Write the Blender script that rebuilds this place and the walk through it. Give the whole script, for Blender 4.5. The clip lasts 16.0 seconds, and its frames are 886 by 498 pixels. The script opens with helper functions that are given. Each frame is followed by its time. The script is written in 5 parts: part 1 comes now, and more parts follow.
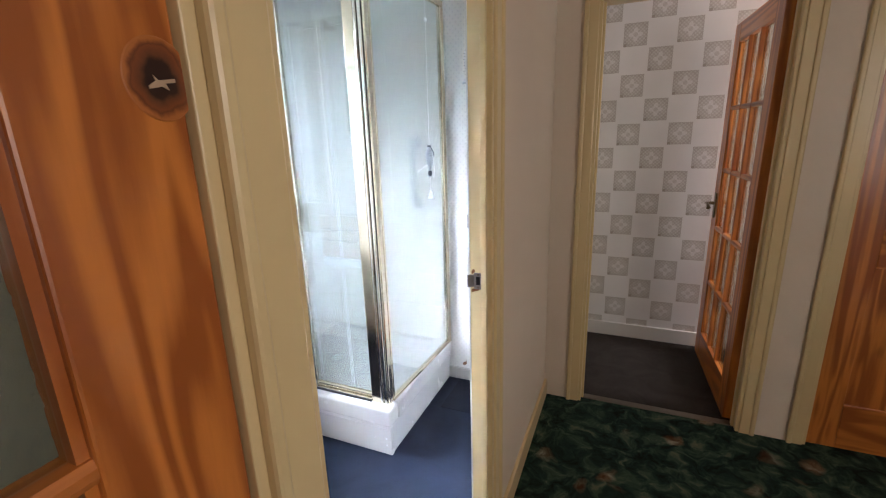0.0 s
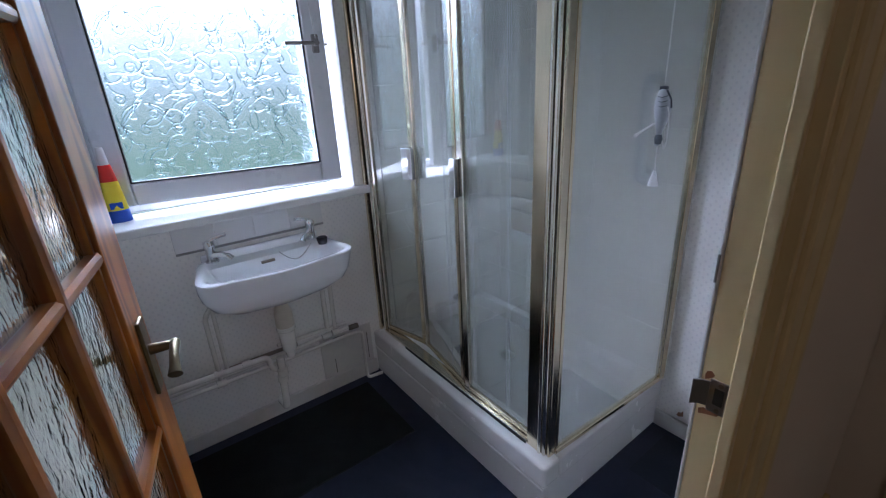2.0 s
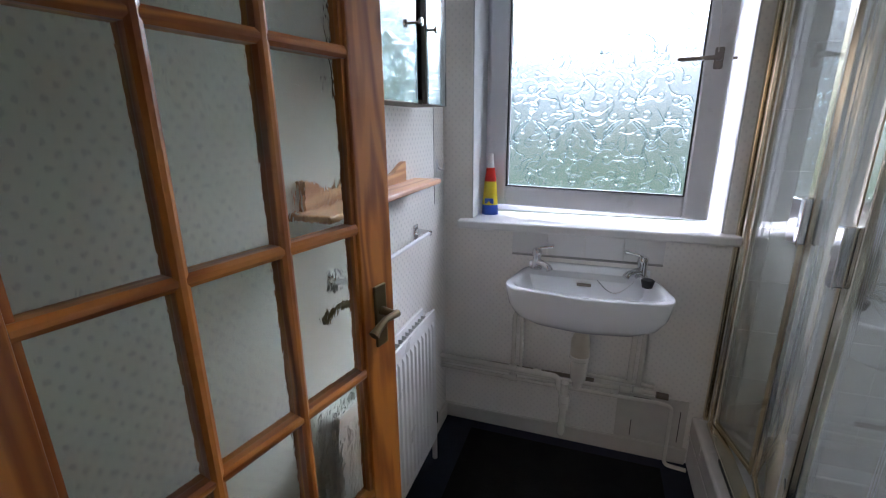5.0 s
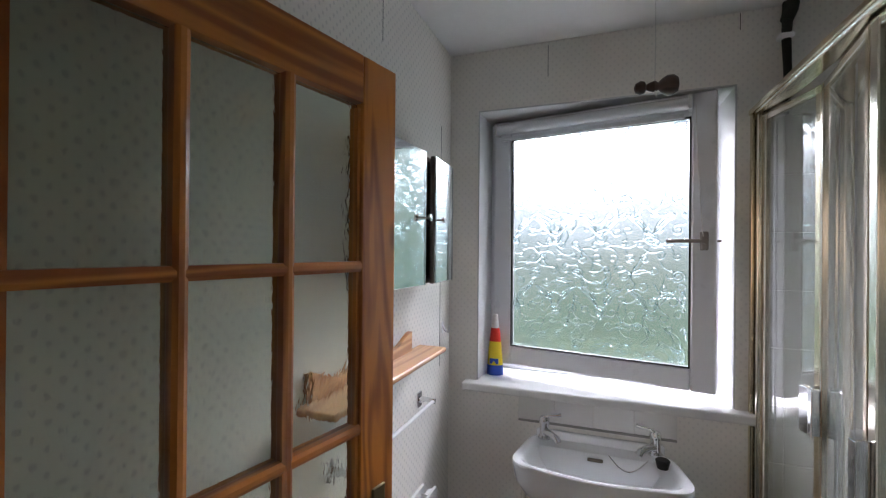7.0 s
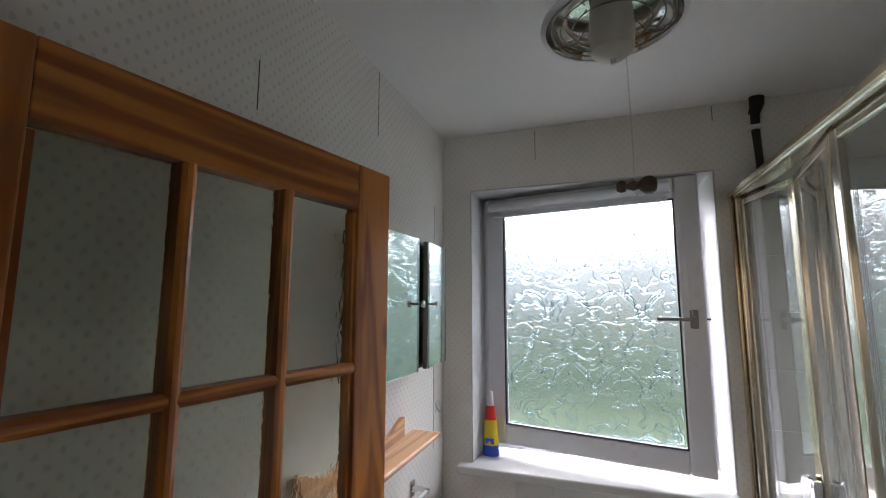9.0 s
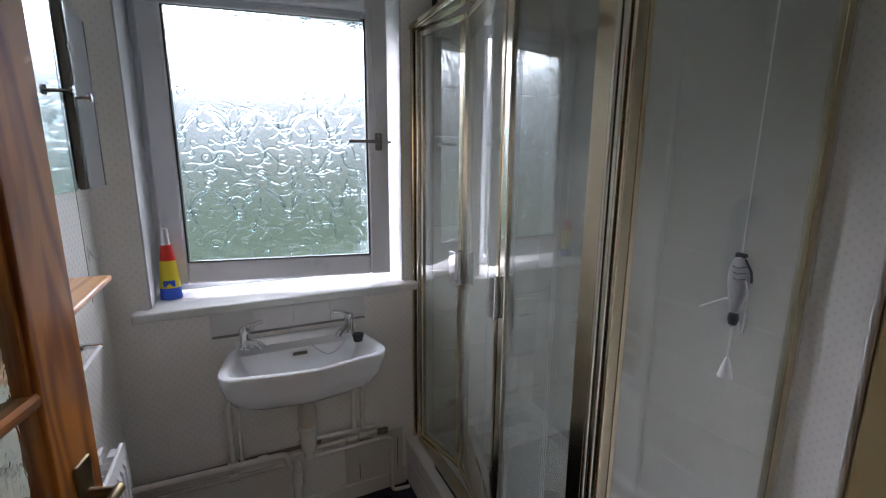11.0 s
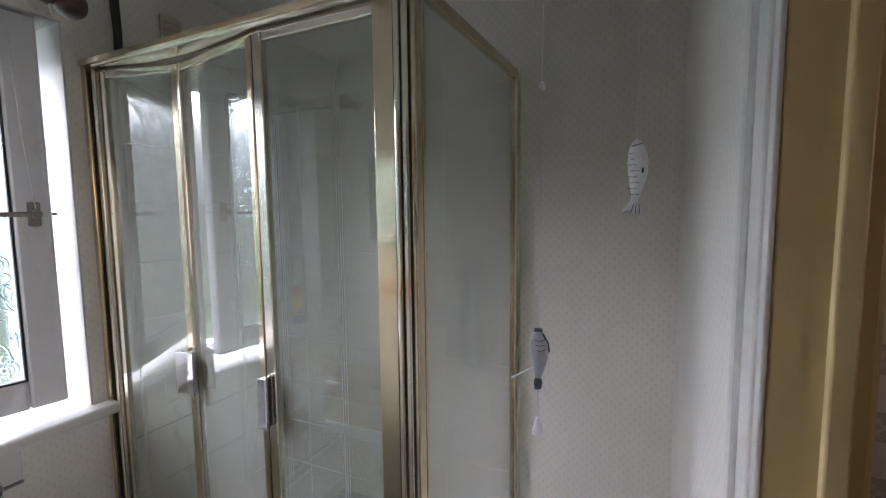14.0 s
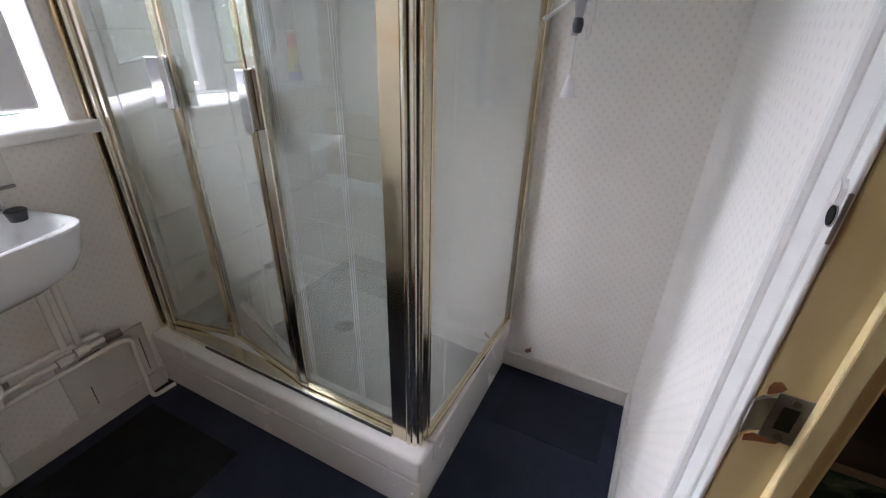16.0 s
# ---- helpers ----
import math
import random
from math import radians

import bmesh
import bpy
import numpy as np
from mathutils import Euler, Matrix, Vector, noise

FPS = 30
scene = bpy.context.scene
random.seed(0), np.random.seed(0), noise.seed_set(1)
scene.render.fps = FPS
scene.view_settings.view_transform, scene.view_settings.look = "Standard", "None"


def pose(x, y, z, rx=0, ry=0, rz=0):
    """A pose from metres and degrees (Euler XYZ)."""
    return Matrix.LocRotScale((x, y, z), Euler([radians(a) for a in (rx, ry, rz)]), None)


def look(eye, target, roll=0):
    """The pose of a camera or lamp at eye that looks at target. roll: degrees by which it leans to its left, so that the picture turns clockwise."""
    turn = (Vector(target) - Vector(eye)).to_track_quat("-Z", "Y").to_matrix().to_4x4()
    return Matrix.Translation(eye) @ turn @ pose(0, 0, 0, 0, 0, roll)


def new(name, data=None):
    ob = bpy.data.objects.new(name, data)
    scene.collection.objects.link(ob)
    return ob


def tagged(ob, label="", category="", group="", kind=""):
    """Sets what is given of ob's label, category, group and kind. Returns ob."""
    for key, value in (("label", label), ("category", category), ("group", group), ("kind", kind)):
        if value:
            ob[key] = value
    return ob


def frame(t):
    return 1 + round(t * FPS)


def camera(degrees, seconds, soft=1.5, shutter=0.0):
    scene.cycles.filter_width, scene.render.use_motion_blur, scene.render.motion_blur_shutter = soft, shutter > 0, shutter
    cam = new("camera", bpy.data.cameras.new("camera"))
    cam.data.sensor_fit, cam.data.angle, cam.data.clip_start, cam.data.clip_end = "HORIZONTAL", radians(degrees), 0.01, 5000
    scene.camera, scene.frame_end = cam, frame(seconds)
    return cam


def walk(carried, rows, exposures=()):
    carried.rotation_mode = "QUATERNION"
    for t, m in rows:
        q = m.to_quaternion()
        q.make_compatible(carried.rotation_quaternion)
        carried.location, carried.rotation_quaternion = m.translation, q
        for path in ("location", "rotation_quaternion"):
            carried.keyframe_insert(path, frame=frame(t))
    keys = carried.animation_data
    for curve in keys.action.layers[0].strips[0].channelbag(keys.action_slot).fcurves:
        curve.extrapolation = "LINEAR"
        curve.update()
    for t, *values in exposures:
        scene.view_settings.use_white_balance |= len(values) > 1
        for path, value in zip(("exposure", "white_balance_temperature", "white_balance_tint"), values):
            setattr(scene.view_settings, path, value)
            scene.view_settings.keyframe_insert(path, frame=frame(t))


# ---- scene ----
cam = camera(91.2, 16.0, soft=1.2)
EXPOSURES = (
    (0.0, 2.66, 5800, 16), (0.5, 2.2, 5400, 17), (1.0, 1.28, 5300, 17), (1.5, 0.38, 5500, 19), (2.2, 0.6, 5700, 21), (2.5, 0.85, 6000, 20), (3.0, 0.98, 6200, 20), (5.5, 0.34, 6300, 21),
    (7.0, 0.37, 6800, 21), (9.0, 0.22, 7000, 21), (10.2, -0.02, 6600, 21), (12.5, 0.26, 6800, 20), (13.5, 0.46, 6900, 20), (14.5, 0.52, 6600, 21), (15.0, 0.45, 6500, 21), (16.0, 0.85, 6800, 21),
)
PATH = [
    (0, (0.684, 0.971, 1.448), (-0.074, 2.75, 0.94), -1.7),
    (0.5, (0.599, 1.166, 1.47), (-0.212, 2.91, 0.92), -0.2),
    (1, (0.552, 1.343, 1.457), (-0.365, 3.023, 0.877), 0.1),
    (1.5, (0.498, 1.496, 1.45), (-0.828, 2.861, 0.834), -2.3),
    (2, (0.464, 1.58, 1.431), (-1.053, 2.681, 0.734), -3.0),
    (2.2, (0.435, 1.585, 1.434), (-1.094, 2.631, 0.681), -1.1),
    (2.5, (0.417, 1.705, 1.378), (-1.321, 2.316, 0.6), -3.0),
    (2.8, (0.436, 1.86, 1.359), (-1.373, 2.025, 0.522), -1.4),
    (3, (0.439, 1.908, 1.352), (-1.367, 1.859, 0.495), -0.9),
    (3.2, (0.442, 1.939, 1.351), (-1.342, 1.68, 0.485), -2.0),
    (5.3, (0.4, 1.984, 1.443), (-1.417, 1.313, 0.944), -0.7),
    (5.5, (0.405, 1.986, 1.465), (-1.427, 1.306, 1.038), -0.8),
    (6, (0.413, 1.99, 1.51), (-1.447, 1.299, 1.257), -0.2),
    (6.5, (0.416, 1.991, 1.546), (-1.457, 1.301, 1.426), 0.2),
    (7, (0.421, 1.995, 1.583), (-1.456, 1.307, 1.588), 0.5),
    (7.5, (0.424, 1.997, 1.61), (-1.455, 1.316, 1.698), 0.6),
    (8, (0.427, 2.001, 1.643), (-1.446, 1.325, 1.829), 0.6),
    (8.5, (0.437, 2.008, 1.671), (-1.428, 1.331, 1.918), 0.4),
    (9, (0.445, 2.009, 1.682), (-1.426, 1.349, 1.931), 0.1),
    (9.5, (0.408, 1.942, 1.66), (-1.57, 1.674, 1.762), -0.6),
    (10, (0.389, 1.9, 1.62), (-1.576, 2.243, 1.472), 0.1),
    (10.2, (0.387, 1.893, 1.596), (-1.546, 2.363, 1.378), 0.6),
    (12.3, (0.332, 1.651, 1.523), (-1.031, 3.051, 1.098), -1.2),
    (12.5, (0.3, 1.663, 1.551), (-0.97, 3.156, 1.152), -0.8),
    (13, (0.236, 1.673, 1.631), (-0.863, 3.321, 1.36), -0.4),
    (13.5, (0.193, 1.681, 1.666), (-0.776, 3.421, 1.481), -0.8),
    (14, (0.167, 1.706, 1.625), (-0.666, 3.516, 1.446), -0.6),
    (14.5, (0.147, 1.745, 1.514), (-0.636, 3.551, 1.163), 0.4),
    (15, (0.121, 1.813, 1.42), (-0.656, 3.519, 0.723), 0.5),
    (15.5, (0.129, 1.806, 1.359), (-0.649, 3.436, 0.501), 1.0),
    (16, (0.142, 1.782, 1.316), (-0.633, 3.366, 0.373), 1.8),
]
walk(cam, [(t, look(eye, target, roll)) for t, eye, target, roll in PATH], EXPOSURES)

# ---- parameters ----
HALL_W, LOBBY_W, VIEW_GLOW = 4.3, 5.6, 20.5
SASH, DOOR = 10.5, 11.6
SEAMS_S = ((-1.28, 1.1, 2.1), (-0.76, 2.22, 2.44), (-0.235, 2.08, 2.19))
SEAMS_W = ((1.78, 2.3, 2.43), (2.453, 2.38, 2.44))

# ---- world and light ----
world = bpy.data.worlds.new("overcast_sky")
scene.world = world
world.use_nodes = True
wn = world.node_tree
sky = wn.nodes.new("ShaderNodeTexSky")
sky.sky_type, sky.sun_disc = "NISHITA", False
sky.sun_elevation, sky.sun_rotation = radians(48), radians(200)
wn.links.new(sky.outputs[0], wn.nodes["Background"].inputs[0])
wn.nodes["Background"].inputs[1].default_value = 0.08


def area_light(name, m, sx, sy, watts, colour):
    """A rectangular lamp added inside a room in place of daylight; no window is built."""
    d = bpy.data.lights.new(name, "AREA")
    d.shape, d.size, d.size_y, d.energy, d.color = "RECTANGLE", sx, sy, watts, colour
    ob = new(name, d)
    ob.matrix_world = m
    return ob


sun = bpy.data.lights.new("sun", "SUN")
sun.energy, sun.angle, sun.color = 0.8, radians(15), (1.0, 0.96, 0.9)
sun_ob = new("sun", sun)
sun_ob.matrix_world = look((6, -8, 12), (0, 0, 0))
# Unseen lamps added to brighten hall and lobby; the walls behind them are closed.
area_light("hall_added_lamp", look((2.66, 0.75, 1.5), (0.4, 1.0, 1.2)), 1.0, 1.2, HALL_W, (1.0, 0.84, 0.66))
area_light("lobby_added_lamp", look((2.93, 3.78, 1.5), (0.6, 3.9, 1.1)), 0.6, 1.1, LOBBY_W, (1.0, 0.9, 0.8))


# ---- materials ----
def material(name):
    m = bpy.data.materials.new(name)
    m.use_nodes = True
    nt = m.node_tree
    return m, nt, nt.nodes["Principled BSDF"]


def math_node(nt, op, a, b=None, c=None):
    n = nt.nodes.new("ShaderNodeMath")
    n.operation = op
    for i, v in enumerate((a, b, c)):
        if v is None:
            continue
        if isinstance(v, (int, float)):
            n.inputs[i].default_value = v
        else:
            nt.links.new(v, n.inputs[i])
    return n.outputs[0]


def ramp(nt, value, stops):
    r = nt.nodes.new("ShaderNodeValToRGB")
    el = r.color_ramp.elements
    while len(el) < len(stops):
        el.new(0.5)
    for e, (p, c) in zip(el, stops):
        e.position, e.color = p, (*c, 1)
    nt.links.new(value, r.inputs[0])
    return r.outputs[0]


def place(nt, scale=(1, 1, 1), turn=(0, 0, 0)):
    """World-sized coordinates of the object, in metres."""
    tc = nt.nodes.new("ShaderNodeTexCoord")
    mp = nt.nodes.new("ShaderNodeMapping")
    mp.inputs["Scale"].default_value = scale
    mp.inputs["Rotation"].default_value = turn
    nt.links.new(tc.outputs["Object"], mp.inputs[0])
    return mp.outputs[0]


def noise_tex(nt, vec, scale, detail=4.0, rough=0.55, distort=0.0):
    n = nt.nodes.new("ShaderNodeTexNoise")
    n.inputs["Scale"].default_value, n.inputs["Detail"].default_value = scale, detail
    n.inputs["Roughness"].default_value, n.inputs["Distortion"].default_value = rough, distort
    nt.links.new(vec, n.inputs["Vector"])
    return n


def mix(nt, fac, a, b, kind="MIX"):
    n = nt.nodes.new("ShaderNodeMix")
    n.data_type, n.blend_type = "RGBA", kind
    for sock, v in ((n.inputs[0], fac), (n.inputs[6], a), (n.inputs[7], b)):
        if isinstance(v, (int, float)):
            sock.default_value = v
        elif isinstance(v, tuple):
            sock.default_value = (*v, 1)
        else:
            nt.links.new(v, sock)
    return n.outputs[2]


def bump(nt, bsdf, height, strength, distance=0.002):
    b = nt.nodes.new("ShaderNodeBump")
    b.inputs["Strength"].default_value, b.inputs["Distance"].default_value = strength, distance
    nt.links.new(height, b.inputs["Height"])
    nt.links.new(b.outputs[0], bsdf.inputs["Normal"])


def plain(name, colour, rough=0.5, metal=0.0, vary=0.12, grain=30.0, relief=0.15, second=None, coat=0.0, patchy=0.09):
    """A painted, plastic or metal surface with broad stains, fine grain and a light relief."""
    m, nt, b = material(name)
    v = place(nt)
    big, fine = noise_tex(nt, v, 2.3, 5), noise_tex(nt, v, grain, 4)
    dark = second or tuple(c * (1 - 2 * vary) for c in colour)
    f = math_node(nt, "ADD", math_node(nt, "MULTIPLY", big.outputs[0], 0.65), math_node(nt, "MULTIPLY", fine.outputs[0], 0.35))
    col = ramp(nt, f, [(0.18, dark), (0.8, colour)])
    nt.links.new(col, b.inputs["Base Color"])
    rr = nt.nodes.new("ShaderNodeMapRange")
    rr.inputs[3].default_value, rr.inputs[4].default_value = max(rough - patchy, 0.02), min(rough + patchy, 1)
    nt.links.new(fine.outputs[0], rr.inputs[0])
    nt.links.new(rr.outputs[0], b.inputs["Roughness"])
    b.inputs["Metallic"].default_value = metal
    b.inputs["Coat Weight"].default_value = coat
    if relief:
        bump(nt, b, fine.outputs[0], relief, 0.001)
    return m


def dotted_paper(name, axis, ink=0.2):
    """White wallpaper printed with slanting rows of small grey sprigs."""
    m, nt, b = material(name)
    tc = nt.nodes.new("ShaderNodeTexCoord")
    sp = nt.nodes.new("ShaderNodeSeparateXYZ")
    nt.links.new(tc.outputs["Object"], sp.inputs[0])
    u, w = sp.outputs[axis], sp.outputs[2]
    row = math_node(nt, "DIVIDE", w, 0.016)
    shift = math_node(nt, "MULTIPLY", math_node(nt, "FLOOR", row), 0.5)
    col = math_node(nt, "ADD", math_node(nt, "DIVIDE", u, 0.0295), shift)
    fu = math_node(nt, "SUBTRACT", math_node(nt, "FRACT", col), 0.5)
    fv = math_node(nt, "SUBTRACT", math_node(nt, "FRACT", row), 0.5)
    du = math_node(nt, "MULTIPLY", fu, 2.3)
    d = math_node(nt, "SQRT", math_node(nt, "ADD", math_node(nt, "MULTIPLY", du, du), math_node(nt, "MULTIPLY", fv, fv)))
    v = place(nt)
    wob = noise_tex(nt, v, 260, 2)
    d = math_node(nt, "ADD", d, math_node(nt, "MULTIPLY", math_node(nt, "SUBTRACT", wob.outputs[0], 0.5), 0.35))
    dot = nt.nodes.new("ShaderNodeMapRange")
    dot.inputs[1].default_value, dot.inputs[2].default_value = 0.24, 0.36
    dot.inputs[3].default_value, dot.inputs[4].default_value = 1, 0
    nt.links.new(d, dot.inputs[0])
    big = noise_tex(nt, v, 1.7, 5)
    fine = noise_tex(nt, v, 140, 3)
    base = ramp(nt, big.outputs[0], [(0.3, (0.76, 0.735, 0.685)), (0.6, (0.84, 0.815, 0.77))])
    colour = mix(nt, math_node(nt, "MULTIPLY", dot.outputs[0], ink), base, (0.45, 0.44, 0.44))
    nt.links.new(colour, b.inputs["Base Color"])
    b.inputs["Roughness"].default_value = 0.62
    bump(nt, b, fine.outputs[0], 0.18, 0.0008)
    return m


def square_paper(name):
    """White lobby wallpaper with a chequer of grey-beige flower squares."""
    m, nt, b = material(name)
    tc = nt.nodes.new("ShaderNodeTexCoord")
    sp = nt.nodes.new("ShaderNodeSeparateXYZ")
    nt.links.new(tc.outputs["Object"], sp.inputs[0])
    S = 0.149
    cu, cv = math_node(nt, "DIVIDE", sp.outputs[0], S), math_node(nt, "DIVIDE", sp.outputs[2], S)
    par = math_node(nt, "FLOORED_MODULO", math_node(nt, "ADD", math_node(nt, "FLOOR", cu), math_node(nt, "FLOOR", cv)), 2.0)
    fu = math_node(nt, "SUBTRACT", math_node(nt, "FRACT", cu), 0.5)
    fv = math_node(nt, "SUBTRACT", math_node(nt, "FRACT", cv), 0.5)
    au, av = math_node(nt, "ABSOLUTE", fu), math_node(nt, "ABSOLUTE", fv)
    edge = math_node(nt, "MAXIMUM", au, av)
    inside = math_node(nt, "LESS_THAN", edge, 0.45)
    rad = math_node(nt, "SQRT", math_node(nt, "ADD", math_node(nt, "MULTIPLY", fu, fu), math_node(nt, "MULTIPLY", fv, fv)))
    ang = math_node(nt, "ARCTAN2", fv, fu)
    petal = math_node(nt, "ADD", 0.2, math_node(nt, "MULTIPLY", math_node(nt, "COSINE", math_node(nt, "MULTIPLY", ang, 4)), 0.07))
    flower = math_node(nt, "LESS_THAN", rad, petal)
    su, sv = math_node(nt, "ADD", fu, 0.38), math_node(nt, "ADD", fv, 0.39)
    spot = math_node(nt, "LESS_THAN", math_node(nt, "ADD", math_node(nt, "MULTIPLY", su, su), math_node(nt, "MULTIPLY", sv, sv)), 0.004)
    rim = math_node(nt, "GREATER_THAN", rad, 0.4)
    lat = math_node(nt, "GREATER_THAN", math_node(nt, "MULTIPLY", math_node(nt, "SINE", math_node(nt, "MULTIPLY", fu, 44)),
                                                   math_node(nt, "SINE", math_node(nt, "MULTIPLY", fv, 44))), -0.12)
    tone = math_node(nt, "MULTIPLY", math_node(nt, "MULTIPLY", par, inside),
                     math_node(nt, "ADD", math_node(nt, "ADD", 0.36, math_node(nt, "MULTIPLY", rim, 0.14)), math_node(nt, "MULTIPLY", lat, 0.26)))
    tone = math_node(nt, "MULTIPLY", tone, math_node(nt, "SUBTRACT", 1.0, math_node(nt, "MULTIPLY", flower, 0.62)))
    heart = math_node(nt, "MULTIPLY", math_node(nt, "LESS_THAN", rad, 0.085), par)
    tone = math_node(nt, "ADD", tone, math_node(nt, "MULTIPLY", heart, 0.3))
    tone = math_node(nt, "ADD", tone, math_node(nt, "MULTIPLY", math_node(nt, "MULTIPLY", par, spot), 0.45))
    v = place(nt)
    big = noise_tex(nt, v, 2, 4)
    base = ramp(nt, big.outputs[0], [(0.3, (0.68, 0.67, 0.66)), (0.6, (0.76, 0.75, 0.74))])
    nt.links.new(mix(nt, tone, base, (0.36, 0.33, 0.29)), b.inputs["Base Color"])
    b.inputs["Roughness"].default_value = 0.6
    bump(nt, b, noise_tex(nt, v, 150, 2).outputs[0], 0.15, 0.0008)
    return m


def wood(name, light, dark, along=2, rough=0.32, knots=True, rings=14.0, coat=0.35):
    """Varnished pine: long wavering grain, a few knots, clear varnish."""
    m, nt, b = material(name)
    s = [1.0, 1.0, 1.0]
    s[along] = 0.09
    v = place(nt, tuple(s))
    warp = noise_tex(nt, v, 5.5, 3, 0.5, 0.6)
    fibre = noise_tex(nt, v, 90, 4, 0.6)
    wav = math_node(nt, "SINE", math_node(nt, "MULTIPLY", warp.outputs[0], rings * 4))
    f = math_node(nt, "ADD", math_node(nt, "MULTIPLY", wav, 0.42), math_node(nt, "ADD", 0.2, math_node(nt, "MULTIPLY", fibre.outputs[0], 0.6)))
    info = nt.nodes.new("ShaderNodeObjectInfo")
    f = math_node(nt, "ADD", f, math_node(nt, "MULTIPLY", math_node(nt, "SUBTRACT", info.outputs["Random"], 0.5), 0.18))
    col = ramp(nt, f, [(0.15, dark), (0.85, light)])
    if knots:
        s2 = [1.0, 1.0, 1.0]
        s2[along] = 0.55
        vo = nt.nodes.new("ShaderNodeTexVoronoi")
        vo.inputs["Scale"].default_value = 3.2
        nt.links.new(place(nt, tuple(s2)), vo.inputs["Vector"])
        k = nt.nodes.new("ShaderNodeMapRange")
        k.inputs[1].default_value, k.inputs[2].default_value = 0.03, 0.085
        k.inputs[3].default_value, k.inputs[4].default_value = 0.8, 0.0
        nt.links.new(vo.outputs["Distance"], k.inputs[0])
        col = mix(nt, k.outputs[0], col, tuple(c * 0.25 for c in dark))
    nt.links.new(col, b.inputs["Base Color"])
    b.inputs["Roughness"].default_value = rough
    b.inputs["Coat Weight"].default_value, b.inputs["Coat Roughness"].default_value = coat, 0.2
    bump(nt, b, fibre.outputs[0], 0.12, 0.0008)
    return m


def carpet(name, stops, scale, pile=420.0, rough=0.95, relief=0.7):
    m, nt, b = material(name)
    v = place(nt)
    patch, tuft = noise_tex(nt, v, scale, 6, 0.62, 0.8), noise_tex(nt, v, pile, 2)
    f = math_node(nt, "ADD", math_node(nt, "MULTIPLY", patch.outputs[0], 0.8), math_node(nt, "MULTIPLY", tuft.outputs[0], 0.2))
    nt.links.new(ramp(nt, f, stops), b.inputs["Base Color"])
    b.inputs["Roughness"].default_value = rough
    b.inputs["Specular IOR Level"].default_value = 0.2
    bump(nt, b, tuft.outputs[0], relief, 0.003)
    return m


def floral_carpet(name):
    """Dark green carpet strewn with leaves, brown and cream flowers."""
    m, nt, b = material(name)
    v = place(nt)
    warp = noise_tex(nt, v, 5, 3)
    wv = nt.nodes.new("ShaderNodeVectorMath")
    wv.operation = "MULTIPLY_ADD"
    wv.inputs[1].default_value = (0.22, 0.22, 0.0)
    nt.links.new(warp.outputs[1], wv.inputs[0])
    nt.links.new(v, wv.inputs[2])
    vo = nt.nodes.new("ShaderNodeTexVoronoi")
    vo.inputs["Scale"].default_value = 6.5
    nt.links.new(wv.outputs[0], vo.inputs["Vector"])
    leaf = noise_tex(nt, wv.outputs[0], 13, 4, 0.65, 0.5)
    base = ramp(nt, leaf.outputs[0], [(0.36, (0.008, 0.012, 0.011)), (0.5, (0.018, 0.04, 0.03)), (0.6, (0.05, 0.085, 0.058)), (0.72, (0.15, 0.15, 0.09))])
    pick = ramp(nt, vo.outputs["Color"], [(0.36, (0, 0, 0)), (0.44, (1, 1, 1))])
    bloom = nt.nodes.new("ShaderNodeMapRange")
    bloom.inputs[1].default_value, bloom.inputs[2].default_value = 0.34, 0.2
    nt.links.new(vo.outputs["Distance"], bloom.inputs[0])
    hue = ramp(nt, leaf.outputs[0], [(0.35, (0.09, 0.035, 0.014)), (0.52, (0.2, 0.14, 0.085)), (0.68, (0.36, 0.32, 0.23))])
    nt.links.new(mix(nt, math_node(nt, "MULTIPLY", bloom.outputs[0], pick), base, hue), b.inputs["Base Color"])
    b.inputs["Roughness"].default_value = 0.95
    b.inputs["Specular IOR Level"].default_value = 0.15
    bump(nt, b, noise_tex(nt, v, 380, 2).outputs[0], 0.7, 0.003)
    return m


def glass(name, colour=(0.97, 0.985, 0.98), rough=0.0, ior=1.48):
    m, nt, b = material(name)
    b.inputs["Base Color"].default_value = (*colour, 1)
    b.inputs["Roughness"].default_value, b.inputs["IOR"].default_value = rough, ior
    b.inputs["Transmission Weight"].default_value = 1
    return m, nt, b


def obscure_glass(name):
    """Hammered door glass: rippled, longer upright than across."""
    m, nt, b = glass(name, (0.86, 0.94, 0.84), 0.0, 1.45)
    v = place(nt, (1, 1, 0.45))
    n1, n2 = noise_tex(nt, v, 70, 2, 0.5, 0.4), noise_tex(nt, v, 26, 2)
    h = math_node(nt, "ADD", math_node(nt, "MULTIPLY", n1.outputs[0], 0.6), n2.outputs[0])
    bump(nt, b, h, 0.44, 0.005)
    return m


def frosted_pane(name, rough, grain):
    """Obscured window glass, stippled between its pressed ridges."""
    m, nt, b = glass(name, (0.8, 0.87, 0.88), rough, 1.42)
    v = place(nt)
    n1, n2 = noise_tex(nt, v, 55, 3), noise_tex(nt, v, 210, 2)
    h = math_node(nt, "ADD", n1.outputs[0], math_node(nt, "MULTIPLY", n2.outputs[0], 0.3))
    bump(nt, b, h, grain, 0.0012)
    return m


